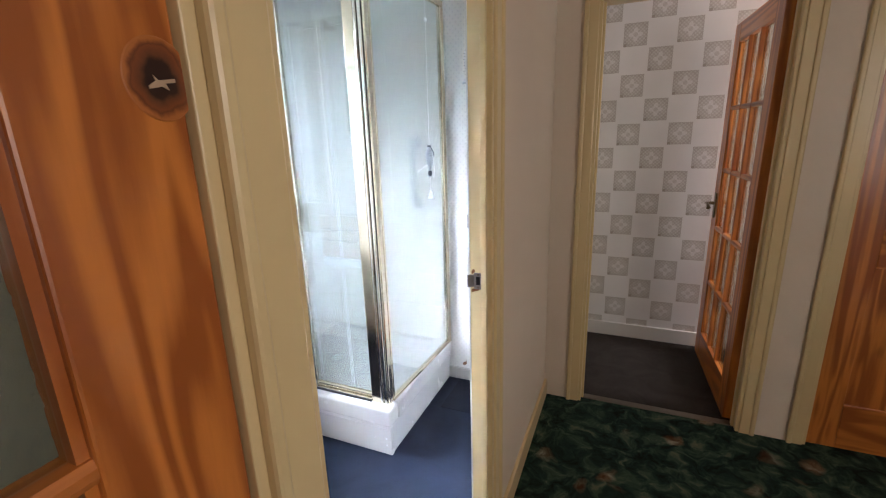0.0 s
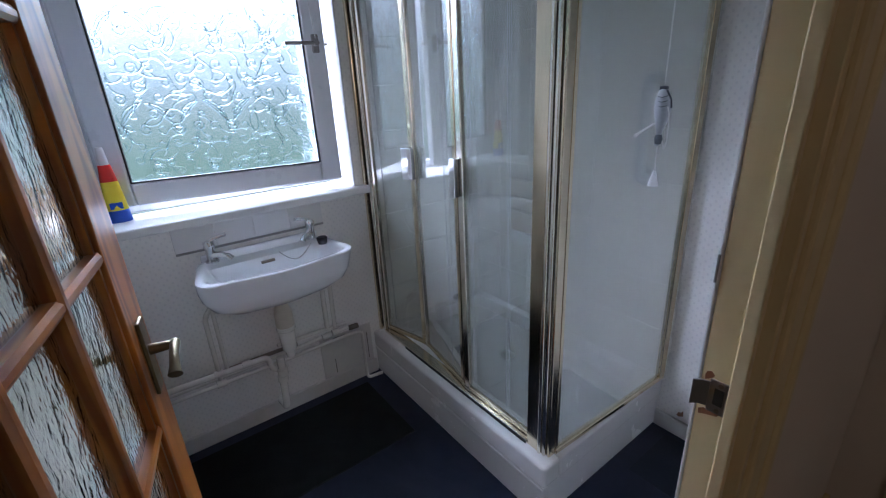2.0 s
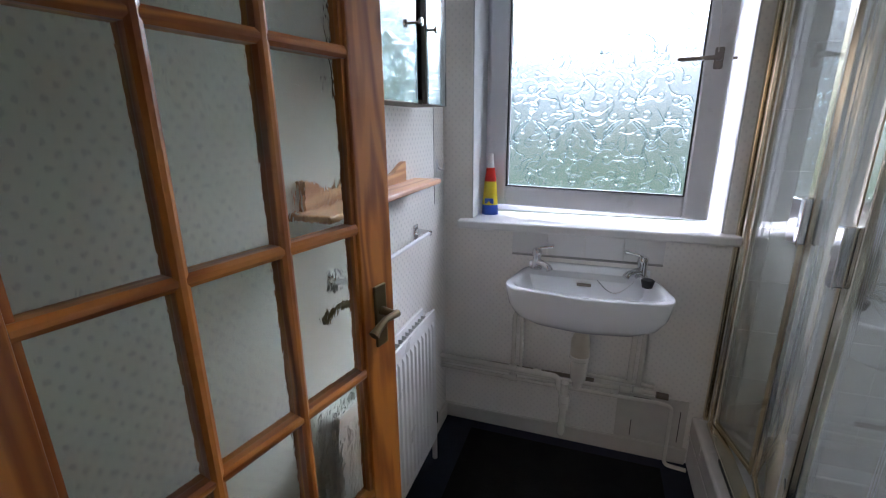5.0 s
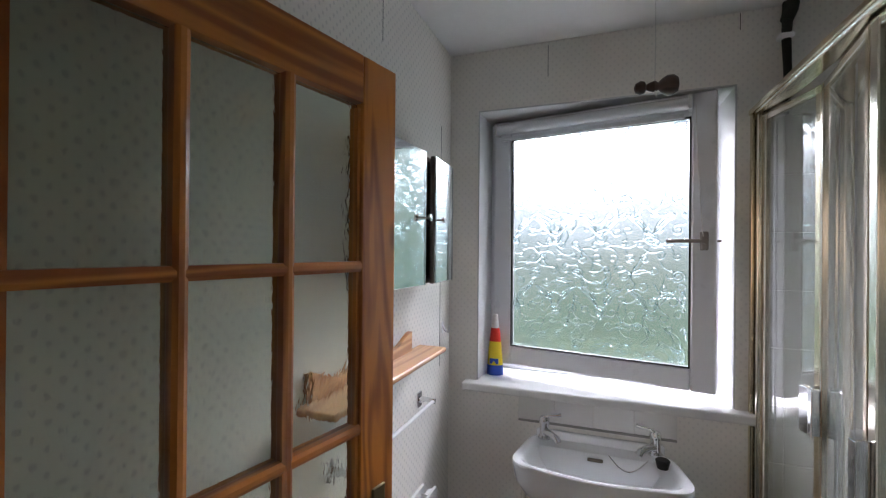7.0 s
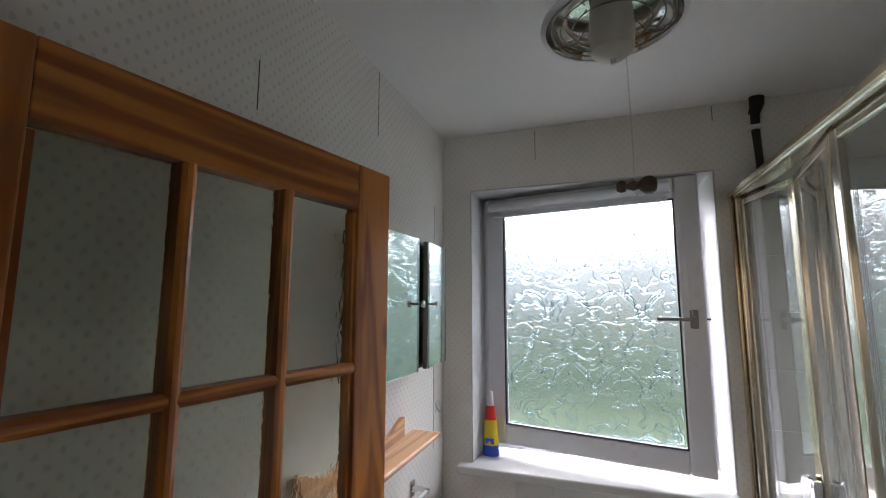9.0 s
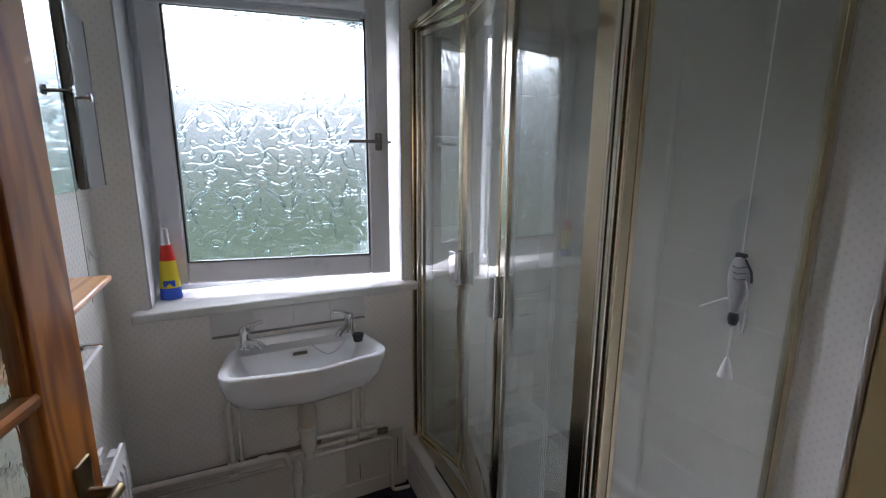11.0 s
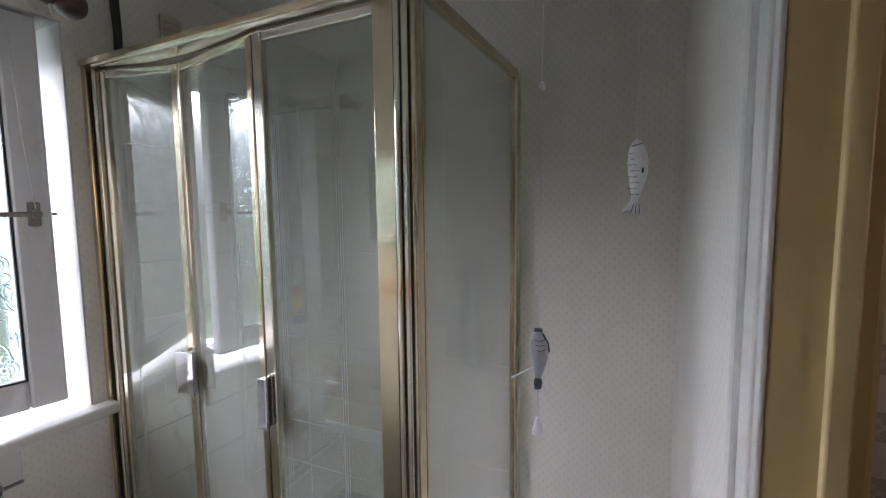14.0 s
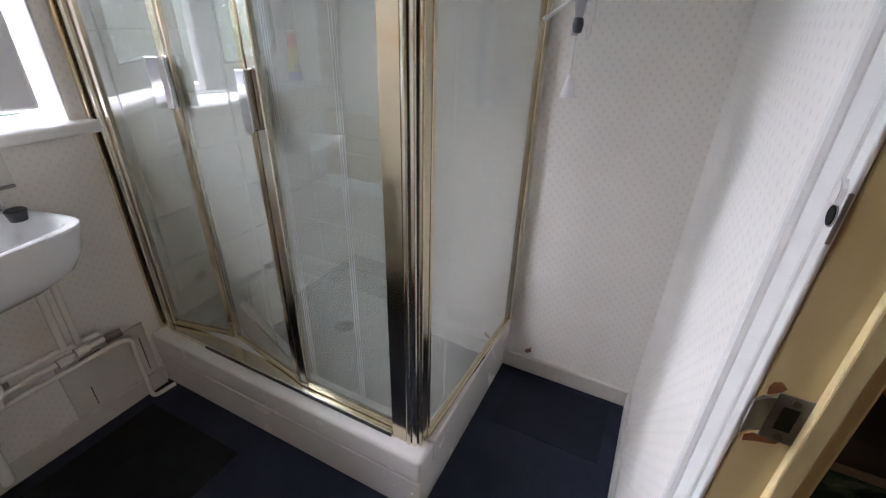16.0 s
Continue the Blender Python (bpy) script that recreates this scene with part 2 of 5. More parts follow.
def distance_view(name):
    """Glowing view of pale overcast sky over a blue-grey hill and green gardens, far outside the window."""
    m = bpy.data.materials.new(name)
    m.use_nodes = True
    nt = m.node_tree
    nt.nodes.clear()
    out, em = nt.nodes.new("ShaderNodeOutputMaterial"), nt.nodes.new("ShaderNodeEmission")
    tc = nt.nodes.new("ShaderNodeTexCoord")
    sp = nt.nodes.new("ShaderNodeSeparateXYZ")
    nt.links.new(tc.outputs["Object"], sp.inputs[0])
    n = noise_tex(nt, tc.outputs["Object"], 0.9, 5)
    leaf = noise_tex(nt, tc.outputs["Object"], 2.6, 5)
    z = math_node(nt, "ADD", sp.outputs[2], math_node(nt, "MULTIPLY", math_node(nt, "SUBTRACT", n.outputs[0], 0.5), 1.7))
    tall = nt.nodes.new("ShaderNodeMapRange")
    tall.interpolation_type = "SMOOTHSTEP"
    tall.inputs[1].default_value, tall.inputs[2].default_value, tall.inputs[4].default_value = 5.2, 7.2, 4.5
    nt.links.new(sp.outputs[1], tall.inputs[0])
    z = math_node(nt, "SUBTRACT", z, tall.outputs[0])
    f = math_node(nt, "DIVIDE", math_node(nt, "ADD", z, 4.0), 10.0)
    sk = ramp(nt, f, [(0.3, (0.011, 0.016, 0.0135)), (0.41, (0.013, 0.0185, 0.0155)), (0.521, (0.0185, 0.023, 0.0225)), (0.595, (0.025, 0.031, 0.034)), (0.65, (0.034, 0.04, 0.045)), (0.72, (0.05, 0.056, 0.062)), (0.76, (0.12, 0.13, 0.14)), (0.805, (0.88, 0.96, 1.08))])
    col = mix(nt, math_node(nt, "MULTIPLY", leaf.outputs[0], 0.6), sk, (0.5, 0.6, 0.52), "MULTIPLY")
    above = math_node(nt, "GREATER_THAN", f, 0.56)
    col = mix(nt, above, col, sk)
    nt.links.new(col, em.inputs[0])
    # Hill and gardens glow along with the sky; this emission lights the bathroom.
    em.inputs[1].default_value = VIEW_GLOW
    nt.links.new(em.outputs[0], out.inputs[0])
    return m


PAPER_X = dotted_paper("sprigged_wallpaper_side", 1)
PAPER_Y = dotted_paper("sprigged_wallpaper_end", 0)
PAPER_S = dotted_paper("unfaded_sprigged_wallpaper", 0, 0.4)
SQUARES = square_paper("flower_square_wallpaper")
HALL_PAINT = plain("hall_wall_paint", (0.74, 0.64, 0.53), 0.6, vary=0.05, grain=60)
CEILING = plain("ceiling_paint", (0.88, 0.87, 0.85), 0.8, vary=0.05, grain=40)
CREAM = plain("cream_gloss_paint", (0.68, 0.54, 0.29), 0.33, vary=0.012, grain=40, relief=0.05, coat=0.1, patchy=0.02)
WHITE_GLOSS = plain("white_gloss_paint", (0.7, 0.69, 0.67), 0.34, vary=0.04, grain=20, relief=0.06, patchy=0.03)
REVEAL = plain("matt_reveal_paint", (0.6, 0.6, 0.6), 0.6, vary=0.06, grain=30)
OFF_WHITE = plain("old_white_gloss", (0.7, 0.67, 0.61), 0.38, vary=0.12, grain=24)
UPVC = plain("white_window_plastic", (0.8, 0.81, 0.84), 0.3, vary=0.03, grain=12, relief=0.03)
TRAY = plain("white_tray_acrylic", (0.76, 0.74, 0.71), 0.25, vary=0.05, grain=10, relief=0.03)
CERAMIC = plain("white_vitreous_china", (0.88, 0.89, 0.9), 0.1, vary=0.02, grain=6, relief=0.0, coat=0.5)
TILE = plain("white_glazed_tile", (0.74, 0.73, 0.71), 0.16, vary=0.04, grain=8, relief=0.02)
ENAMEL = plain("white_radiator_enamel", (0.79, 0.79, 0.78), 0.3, vary=0.03, grain=10, relief=0.03)


def metal(name, colour, rough):
    """Drawn or plated metal, faintly clouded."""
    m, nt, b = material(name)
    big = noise_tex(nt, place(nt), 2.5, 3)
    nt.links.new(ramp(nt, big.outputs[0], [(0.3, tuple(c * 0.9 for c in colour)), (0.7, colour)]), b.inputs["Base Color"])
    b.inputs["Roughness"].default_value, b.inputs["Metallic"].default_value = rough, 1.0
    b.inputs["Anisotropic"].default_value = 0.3
    return m


CHROME = metal("chrome", (0.78, 0.78, 0.79), 0.1)
GOLD = metal("brushed_gold_aluminium", (0.76, 0.66, 0.48), 0.16)
SILVER = metal("polished_aluminium", (0.82, 0.77, 0.66), 0.17)
BRASS = plain("worn_brass", (0.26, 0.2, 0.11), 0.35, 1.0, 0.25, 50, 0.2)
STEEL = plain("tarnished_steel", (0.3, 0.25, 0.2), 0.45, 1.0, 0.3, 60, 0.3)
GASKET = plain("dark_gasket", (0.06, 0.05, 0.04), 0.4, vary=0.1)
BLACK = plain("black_rubber", (0.02, 0.02, 0.02), 0.5, vary=0.2)
DARK_PIPE = plain("dark_lagged_pipe", (0.035, 0.04, 0.03), 0.7, vary=0.3, grain=90, relief=0.6)
GREY_SEAM = plain("open_paper_seam", (0.07, 0.065, 0.06), 0.8, vary=0.3)
CORD = plain("white_cord", (0.75, 0.74, 0.72), 0.8, grain=300)
FISH = plain("white_painted_fish", (0.75, 0.76, 0.78), 0.35, vary=0.1, grain=70)
FISH_INK = plain("grey_fish_markings", (0.06, 0.065, 0.08), 0.5)
FISH_GREY = plain("grey_painted_fish", (0.52, 0.53, 0.56), 0.35, vary=0.25, grain=120)
RED = plain("red_plastic", (0.75, 0.03, 0.02), 0.3, vary=0.05)
YELLOW = plain("yellow_plastic", (0.85, 0.66, 0.03), 0.3, vary=0.05)
BLUE = plain("blue_plastic", (0.02, 0.1, 0.62), 0.3, vary=0.05)
WHITE_PLASTIC = plain("white_plastic", (0.8, 0.8, 0.8), 0.35, vary=0.04)
RAIL_GREY = plain("pale_grey_plastic", (0.4, 0.42, 0.44), 0.35, vary=0.05)
BEIGE = plain("beige_plastic", (0.62, 0.54, 0.42), 0.4, vary=0.06)
FROST = plain("frosted_lamp_glass", (0.72, 0.7, 0.62), 0.5, vary=0.05)
BLIND = plain("white_blind_cloth", (0.74, 0.76, 0.78), 0.7, vary=0.04, grain=200)
PINE_Z = wood("varnished_pine_upright", (0.58, 0.2, 0.034), (0.31, 0.086, 0.013), 2)
PINE_X = wood("varnished_pine_across", (0.58, 0.2, 0.034), (0.31, 0.086, 0.013), 0)
PALE_X = wood("pale_pine_shelf", (0.68, 0.36, 0.15), (0.48, 0.2, 0.07), 0, knots=False)
TURNED = wood("brown_turned_wood", (0.075, 0.042, 0.028), (0.035, 0.018, 0.012), 1, knots=False)
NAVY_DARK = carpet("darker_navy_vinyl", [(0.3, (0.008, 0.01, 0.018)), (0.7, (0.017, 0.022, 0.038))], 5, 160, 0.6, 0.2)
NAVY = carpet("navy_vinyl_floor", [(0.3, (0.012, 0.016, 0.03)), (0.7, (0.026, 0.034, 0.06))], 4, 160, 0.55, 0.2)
MAT = carpet("black_mat_pile", [(0.3, (0.004, 0.0045, 0.005)), (0.7, (0.012, 0.013, 0.014))], 9, 300, 0.9, 0.8)
BROWN_CARPET = carpet("dark_brown_carpet", [(0.3, (0.02, 0.016, 0.014)), (0.7, (0.05, 0.041, 0.036))], 6, 300)
GREEN_CARPET = floral_carpet("green_floral_carpet")


def hazed_glass(name, colour, rough, least, most):
    """Shower glass clouded by limescale in clouds and runs, its outer face still smooth."""
    m, nt, b = glass(name, colour, rough, 1.5)
    film = noise_tex(nt, place(nt, (1, 1, 0.6)), 3.0, 4)
    haze = nt.nodes.new("ShaderNodeMapRange")
    haze.inputs[1].default_value, haze.inputs[2].default_value = 0.3, 0.7
    haze.inputs[3].default_value, haze.inputs[4].default_value = most, least
    nt.links.new(film.outputs[0], haze.inputs[0])
    nt.links.new(haze.outputs[0], b.inputs["Transmission Weight"])
    b.inputs["Coat Weight"].default_value, b.inputs["Coat Roughness"].default_value = 1.0, 0.0
    return m


CLEAR = hazed_glass("hazed_shower_glass", (0.66, 0.7, 0.655), 0.02, 0.84, 0.9)
MILKY = hazed_glass("milky_shower_glass", (0.93, 0.97, 0.94), 0.1, 0.78, 0.82)
PIPE_PAINT = plain("white_pipe_gloss", (0.82, 0.79, 0.72), 0.22, vary=0.06, grain=24, coat=0.3)
GRIME_SHADE = plain("pipe_grime_and_shade", (0.4, 0.35, 0.29), 0.8, vary=0.3, grain=12, second=(0.14, 0.11, 0.085))
GAP_SHADE = plain("painted_gap_shade", (0.34, 0.33, 0.31), 0.4, vary=0.2, grain=40)
TRAP_OLD = plain("yellowed_trap_plastic", (0.7, 0.63, 0.5), 0.4, vary=0.15, grain=30)


def knot_wood(name):
    """A dark loose knot ringed with brown, fading into the pine round it."""
    m, nt, b = material(name)
    tc = nt.nodes.new("ShaderNodeTexCoord")
    ln = nt.nodes.new("ShaderNodeVectorMath")
    ln.operation = "LENGTH"
    nt.links.new(tc.outputs["Object"], ln.inputs[0])
    wob = noise_tex(nt, tc.outputs["Object"], 70, 3)
    r = math_node(nt, "ADD", math_node(nt, "DIVIDE", ln.outputs[1], 0.032), math_node(nt, "MULTIPLY", math_node(nt, "SUBTRACT", wob.outputs[0], 0.5), 0.35))
    nt.links.new(ramp(nt, r, [(0.0, (0.02, 0.008, 0.006)), (0.4, (0.025, 0.01, 0.007)), (0.5, (0.12, 0.04, 0.016)), (0.68, (0.2, 0.06, 0.016)), (0.74, (0.13, 0.038, 0.012)), (0.86, (0.4, 0.135, 0.03))]), b.inputs["Base Color"])
    b.inputs["Roughness"].default_value = 0.35
    return m


OBSCURE = obscure_glass("hammered_glass")
SWIRL = frosted_pane("stippled_window_glass", 0.18, 0.35)
RIDGE = glass("pressed_glass_ridge", (0.74, 0.82, 0.84), 0.1, 1.42)[0]
GROUT = plain("pale_tile_grout", (0.7, 0.68, 0.61), 0.8, vary=0.12, grain=60)
SHOWER_TILE = plain("pale_shower_tile", (0.74, 0.72, 0.65), 0.14, vary=0.04, grain=6, relief=0.02, patchy=0.03)
MIRROR = plain("mirror_silvering", (0.8, 0.86, 0.85), 0.03, 1.0, 0.01, 5, 0.0)
FAR_VIEW = distance_view("glowing_garden_and_sky")


# ---- mesh helpers ----
def finish(name, bm, mat, smooth=False):
    me = bpy.data.meshes.new(name)
    bmesh.ops.recalc_face_normals(bm, faces=bm.faces)
    bm.to_mesh(me)
    bm.free()
    me.materials.append(mat)
    if smooth:
        me.shade_smooth()
        me.set_sharp_from_angle(angle=radians(38))
    return me


def part(name, bm, mat, parent=None, label="", smooth=False):
    ob = new(name, finish(name, bm, mat, smooth))
    if parent is not None:
        ob.parent = parent
    if label:
        ob["label"] = label
    return ob


def thing(name, m, label, category, group=""):
    ob = new(name)
    ob.matrix_world = m
    ob.empty_display_size = 0.05
    return tagged(ob, label, category, group)


def structure(name, bm, mat, label, category, parent=None, smooth=False):
    return tagged(part(name, bm, mat, parent, "", smooth), label, category, "", "structure")


def add_box(bm, x0, x1, y0, y1, z0, z1, bevel=0.0, seg=2):
    r = bmesh.ops.create_cube(bm, size=1)
    vs = r["verts"]
    bmesh.ops.scale(bm, vec=(x1 - x0, y1 - y0, z1 - z0), verts=vs)
    bmesh.ops.translate(bm, vec=((x0 + x1) / 2, (y0 + y1) / 2, (z0 + z1) / 2), verts=vs)
    if bevel:
        es = list({e for v in vs for e in v.link_edges})
        bmesh.ops.bevel(bm, geom=es, offset=bevel, segments=seg, affect="EDGES", profile=0.5)
    return bm


def box(x0, x1, y0, y1, z0, z1, bevel=0.0, seg=2):
    return add_box(bmesh.new(), x0, x1, y0, y1, z0, z1, bevel, seg)


def add_tube(bm, pts, r, sides=12, cap=True):
    """A round bar along a line of points; r may change from point to point."""
    pts = [Vector(p) for p in pts]
    rs = r if isinstance(r, (list, tuple)) else [r] * len(pts)
    rings, up = [], None
    for i, p in enumerate(pts):
        d = (pts[min(i + 1, len(pts) - 1)] - pts[max(i - 1, 0)]).normalized()
        if up is None:
            up = d.orthogonal().normalized()
        up = (up - d * up.dot(d)).normalized()
        side = d.cross(up)
        rings.append([bm.verts.new(p + (up * math.cos(a) + side * math.sin(a)) * rs[i])
                      for a in (2 * math.pi * k / sides for k in range(sides))])
    for a, b in zip(rings, rings[1:]):
        for k in range(sides):
            bm.faces.new((a[k], a[(k + 1) % sides], b[(k + 1) % sides], b[k]))
    if cap:
        bm.faces.new(rings[0][::-1])
        bm.faces.new(rings[-1])
    return bm


def tube(pts, r, sides=12):
    return add_tube(bmesh.new(), pts, r, sides)


def bend(pts, r=0.03, steps=5):
    """The line of points with its corners rounded."""
    pts = [Vector(p) for p in pts]
    out = [pts[0]]
    for a, b, c in zip(pts, pts[1:], pts[2:]):
        d1, d2 = (a - b), (c - b)
        k = min(r, d1.length * 0.45, d2.length * 0.45)
        p0, p1 = b + d1.normalized() * k, b + d2.normalized() * k
        for i in range(steps + 1):
            s = i / steps
            out.append(p0 * (1 - s) ** 2 + b * 2 * s * (1 - s) + p1 * s * s)
    out.append(pts[-1])
    return out


def lathe(profile, sides=32, axis="z", cap=True):
    """A turned shape from (radius, height) steps."""
    bm = bmesh.new()
    rings = []
    for rad, h in profile:
        ring = []
        for k in range(sides):
            a = 2 * math.pi * k / sides
            c, s = rad * math.cos(a), rad * math.sin(a)
            ring.append(bm.verts.new({"z": (c, s, h), "y": (c, h, s), "x": (h, c, s)}[axis]))
        rings.append(ring)
    for a, b in zip(rings, rings[1:]):
        for k in range(sides):
            bm.faces.new((a[k], a[(k + 1) % sides], b[(k + 1) % sides], b[k]))
    if cap:
        bm.faces.new(rings[0])
        bm.faces.new(rings[-1])
    return bm


def prism(outline, axis, lo, hi, bevel=0.0):
    """An outline of (u, v) drawn out along an axis: x takes (y, z), y takes (x, z), z takes (x, y)."""
    bm = bmesh.new()

    def at(u, v, w):
        return {"x": (w, u, v), "y": (u, w, v), "z": (u, v, w)}[axis]
    a = [bm.verts.new(at(u, v, lo)) for u, v in outline]
    b = [bm.verts.new(at(u, v, hi)) for u, v in outline]
    n = len(outline)
    for k in range(n):
        bm.faces.new((a[k], a[(k + 1) % n], b[(k + 1) % n], b[k]))
    bm.faces.new(a[::-1])
    bm.faces.new(b)
    if bevel:
        bmesh.ops.bevel(bm, geom=bm.edges[:], offset=bevel, segments=2, affect="EDGES")
    return bm


# ---- structure ----
WX, SY, NY, EX, HX, ZC = -1.40, 1.36, 3.20, 0.272, 0.335, 2.445
D0, D1, DH = 1.338, 2.172, 2.02         # bathroom doorway
P0, P1 = 0.49, 1.272                      # cupboard doorway in the hall
L0, L1 = 0.513, 1.283                      # lobby doorway
R0, R1 = 1.518, 2.273                      # pine door in the hall's end wall
W0, W1, WZ0, WZ1 = 1.487, 2.447, 1.0, 2.188  # window opening

bm = bmesh.new()
add_box(bm, WX - 0.3, WX, SY - 0.1, W0, 0, ZC)
add_box(bm, WX - 0.3, WX, W1, NY + 0.1, 0, ZC)
add_box(bm, WX - 0.3, WX, W0, W1, 0, WZ0)
add_box(bm, WX - 0.3, WX, W0, W1, WZ1, ZC)
structure("wall_west", bm, PAPER_X, "white bathroom wall with small grey sprigged wallpaper round the window", "wall")
structure("wall_south", box(WX, EX, SY - 0.1, SY, 0, ZC), PAPER_S, "white bathroom wall papered with small grey sprigs", "wall")
structure("wall_north", box(WX, EX, NY, NY + 0.1, 0, ZC), PAPER_Y, "white bathroom wall papered with grey sprigs beside the shower", "wall")
bm = bmesh.new()
for y0, y1, z0, z1 in ((-1.4, P0, 0, ZC), (P0, P1, DH, ZC), (P1, D0, 0, ZC), (D0, D1, DH, ZC), (D1, NY + 0.1, 0, ZC)):
    add_box(bm, EX + 0.006, HX, y0, y1, z0, z1)
structure("wall_hall_west", bm, HALL_PAINT, "cream painted hall wall with the bathroom doorway", "wall")
bm = bmesh.new()
for y0, y1, z0, z1 in ((SY, D1, DH, ZC), (D1, NY, 0, ZC)):
    add_box(bm, EX, EX + 0.006, y0, y1, z0, z1)
structure("wall_east", bm, PAPER_X, "sprigged wallpaper on the bathroom side of the door wall", "wall")
bm = bmesh.new()
for x0, x1, z0, z1 in ((HX, L0, 0, ZC), (L0, L1, DH, ZC), (L1, R0, 0, ZC), (R0, R1, DH, ZC), (R1, 2.75, 0, ZC)):
    add_box(bm, x0, x1, NY, NY + 0.1, z0, z1)
structure("wall_hall_end", bm, HALL_PAINT, "cream painted wall at the end of the hall", "wall")
structure("wall_hall_east", box(2.7, 2.8, -1.4, NY, 0, ZC), HALL_PAINT, "plain cream painted hall wall", "wall")
structure("wall_hall_south", box(HX, 2.7, -1.5, -1.4, 0, ZC), HALL_PAINT, "plain cream painted hall wall", "wall")
structure("wall_lobby", box(-0.3, 3.0, 4.125, 4.225, 0, ZC), SQUARES, "lobby wall papered with a chequer of flower squares", "wall")
structure("wall_lobby_west", box(-0.3, -0.2, NY + 0.1, 4.125, 0, ZC), SQUARES, "papered lobby wall", "wall")
structure("wall_lobby_east", box(3.0, 3.1, NY + 0.1, 4.225, 0, ZC), HALL_PAINT, "plain lobby wall", "wall")
structure("wall_cupboard", box(-1.3, -1.2, -1.4, SY - 0.1, 0, ZC), HALL_PAINT, "plain wall of the dark room behind the hall door", "wall")
structure("wall_cupboard_end", box(-1.3, EX + 0.006, -1.5, -1.4, 0, ZC), HALL_PAINT, "plain end wall of the dark room behind the hall door", "wall")
structure("floor_cupboard", box(-1.3, EX + 0.05, -1.4, SY - 0.1, -0.06, 0.0), BROWN_CARPET, "dark brown carpet behind the closed hall door", "carpet")

structure("floor_bathroom", box(WX, EX + 0.05, SY, NY, -0.06, 0), NAVY, "worn dark navy vinyl bathroom floor", "floor")
structure("floor_hall", box(EX + 0.05, 2.7, -1.4, NY + 0.05, -0.06, 0.004), GREEN_CARPET, "dark green floral patterned hall carpet", "carpet")
structure("floor_lobby", box(-0.3, 3.0, NY + 0.05, 4.125, -0.06, 0.0), BROWN_CARPET, "dark brown lobby carpet", "carpet")
structure("threshold_strip", box(L0, L1, NY + 0.03, NY + 0.07, 0.0, 0.009, 0.003), STEEL, "thin worn metal strip between two carpets", "trim")
structure("ceiling_bathroom", box(WX, EX + 0.006, SY, NY, ZC, ZC + 0.1), CEILING, "off-white painted bathroom ceiling", "ceiling")
structure("ceiling_lobby", box(-0.3, EX + 0.006, NY, 4.225, ZC, ZC + 0.1), CEILING, "off-white painted lobby ceiling", "ceiling")
structure("ceiling_cupboard", box(-1.3, EX + 0.006, -1.5, SY, ZC, ZC + 0.1), CEILING, "off-white painted cupboard ceiling", "ceiling")
structure("ceiling_hall", box(EX + 0.006, 3.0, -1.5, 4.225, ZC, ZC + 0.1), CEILING, "off-white painted hall ceiling", "ceiling")


def skirting(name, x0, x1, y0, y1, h, mat, label):
    return structure(name, box(x0, x1, y0, y1, 0, h, 0.004), mat, label, "skirting")


skirting("baseboard_west", WX, WX + 0.016, SY, 2.445, 0.075, OFF_WHITE, "old white painted skirting under the basin")
skirting("baseboard_south", WX + 0.016, EX - 0.1, SY, SY + 0.016, 0.075, OFF_WHITE, "old white painted skirting behind the radiator")
skirting("baseboard_north", -0.24, EX, NY - 0.016, NY, 0.075, OFF_WHITE, "white painted skirting beside the shower tray")
skirting("baseboard_east", EX - 0.014, EX, D1 + 0.07, NY - 0.016, 0.075, WHITE_GLOSS, "white painted skirting beside the door")
skirting("baseboard_hall", HX, HX + 0.016, D1 + 0.07, NY, 0.1, CREAM, "cream gloss skirting in the hall")
skirting("baseboard_lobby", -0.2, 3.0, 4.109, 4.125, 0.1, WHITE_GLOSS, "white gloss skirting under flower wallpaper")


def architrave(name, mat, axis, face, out, a0, a1, top, label, inner_a=True, inner_b=True, wide=0.062):
    """Moulded casing round a doorway: uprights and head, each in two steps."""
    root = tagged(new(name), label, "door frame", "", "structure")
    lo, hi = sorted((face, face + out * 0.012))
    lo2, hi2 = sorted((face, face + out * 0.02))

    def piece(nm, u0, u1, z0, z1, l, h, bev):
        b = box(l, h, u0, u1, z0, z1, bev) if axis == "x" else box(u0, u1, l, h, z0, z1, bev)
        part(nm, b, mat, root)
    if inner_a:
        piece("upright", a0 - wide, a0, 0, top + wide, lo, hi, 0.004)
        piece("bead", a0 - wide - 0.001, a0 - wide + 0.02, 0, top + wide + 0.001, lo2, hi2, 0.006)
    if inner_b:
        piece("upright", a1, a1 + wide, 0, top + wide, lo, hi, 0.004)
        piece("bead", a1 + wide - 0.02, a1 + wide + 0.001, 0, top + wide + 0.001, lo2, hi2, 0.006)
    piece("head", a0 + 0.0005, a1 - 0.0005, top, top + wide, lo, hi, 0.004)
    return root


def lining(name, mat, axis, f0, f1, a0, a1, top, stop_at, label):
    """Door lining with its stop, inside the opening."""
    root = tagged(new(name), label, "door frame", "", "structure")
    t = 0.022

    def piece(nm, u0, u1, z0, z1, l, h, bev=0.002):
        b = box(l, h, u0, u1, z0, z1, bev) if axis == "x" else box(u0, u1, l, h, z0, z1, bev)
        part(nm, b, mat, root)
    piece("jamb", a0, a0 + t, 0, top, f0, f1)
    piece("jamb", a1 - t, a1, 0, top, f0, f1)
    piece("head", a0 + t, a1 - t, top - t, top, f0, f1)
    s0, s1 = stop_at
    piece("stop", a0 + t, a0 + t + 0.012, 0, top - t, s0, s1)
    piece("stop", a1 - t - 0.012, a1 - t, 0, top - t, s0, s1)
    return root


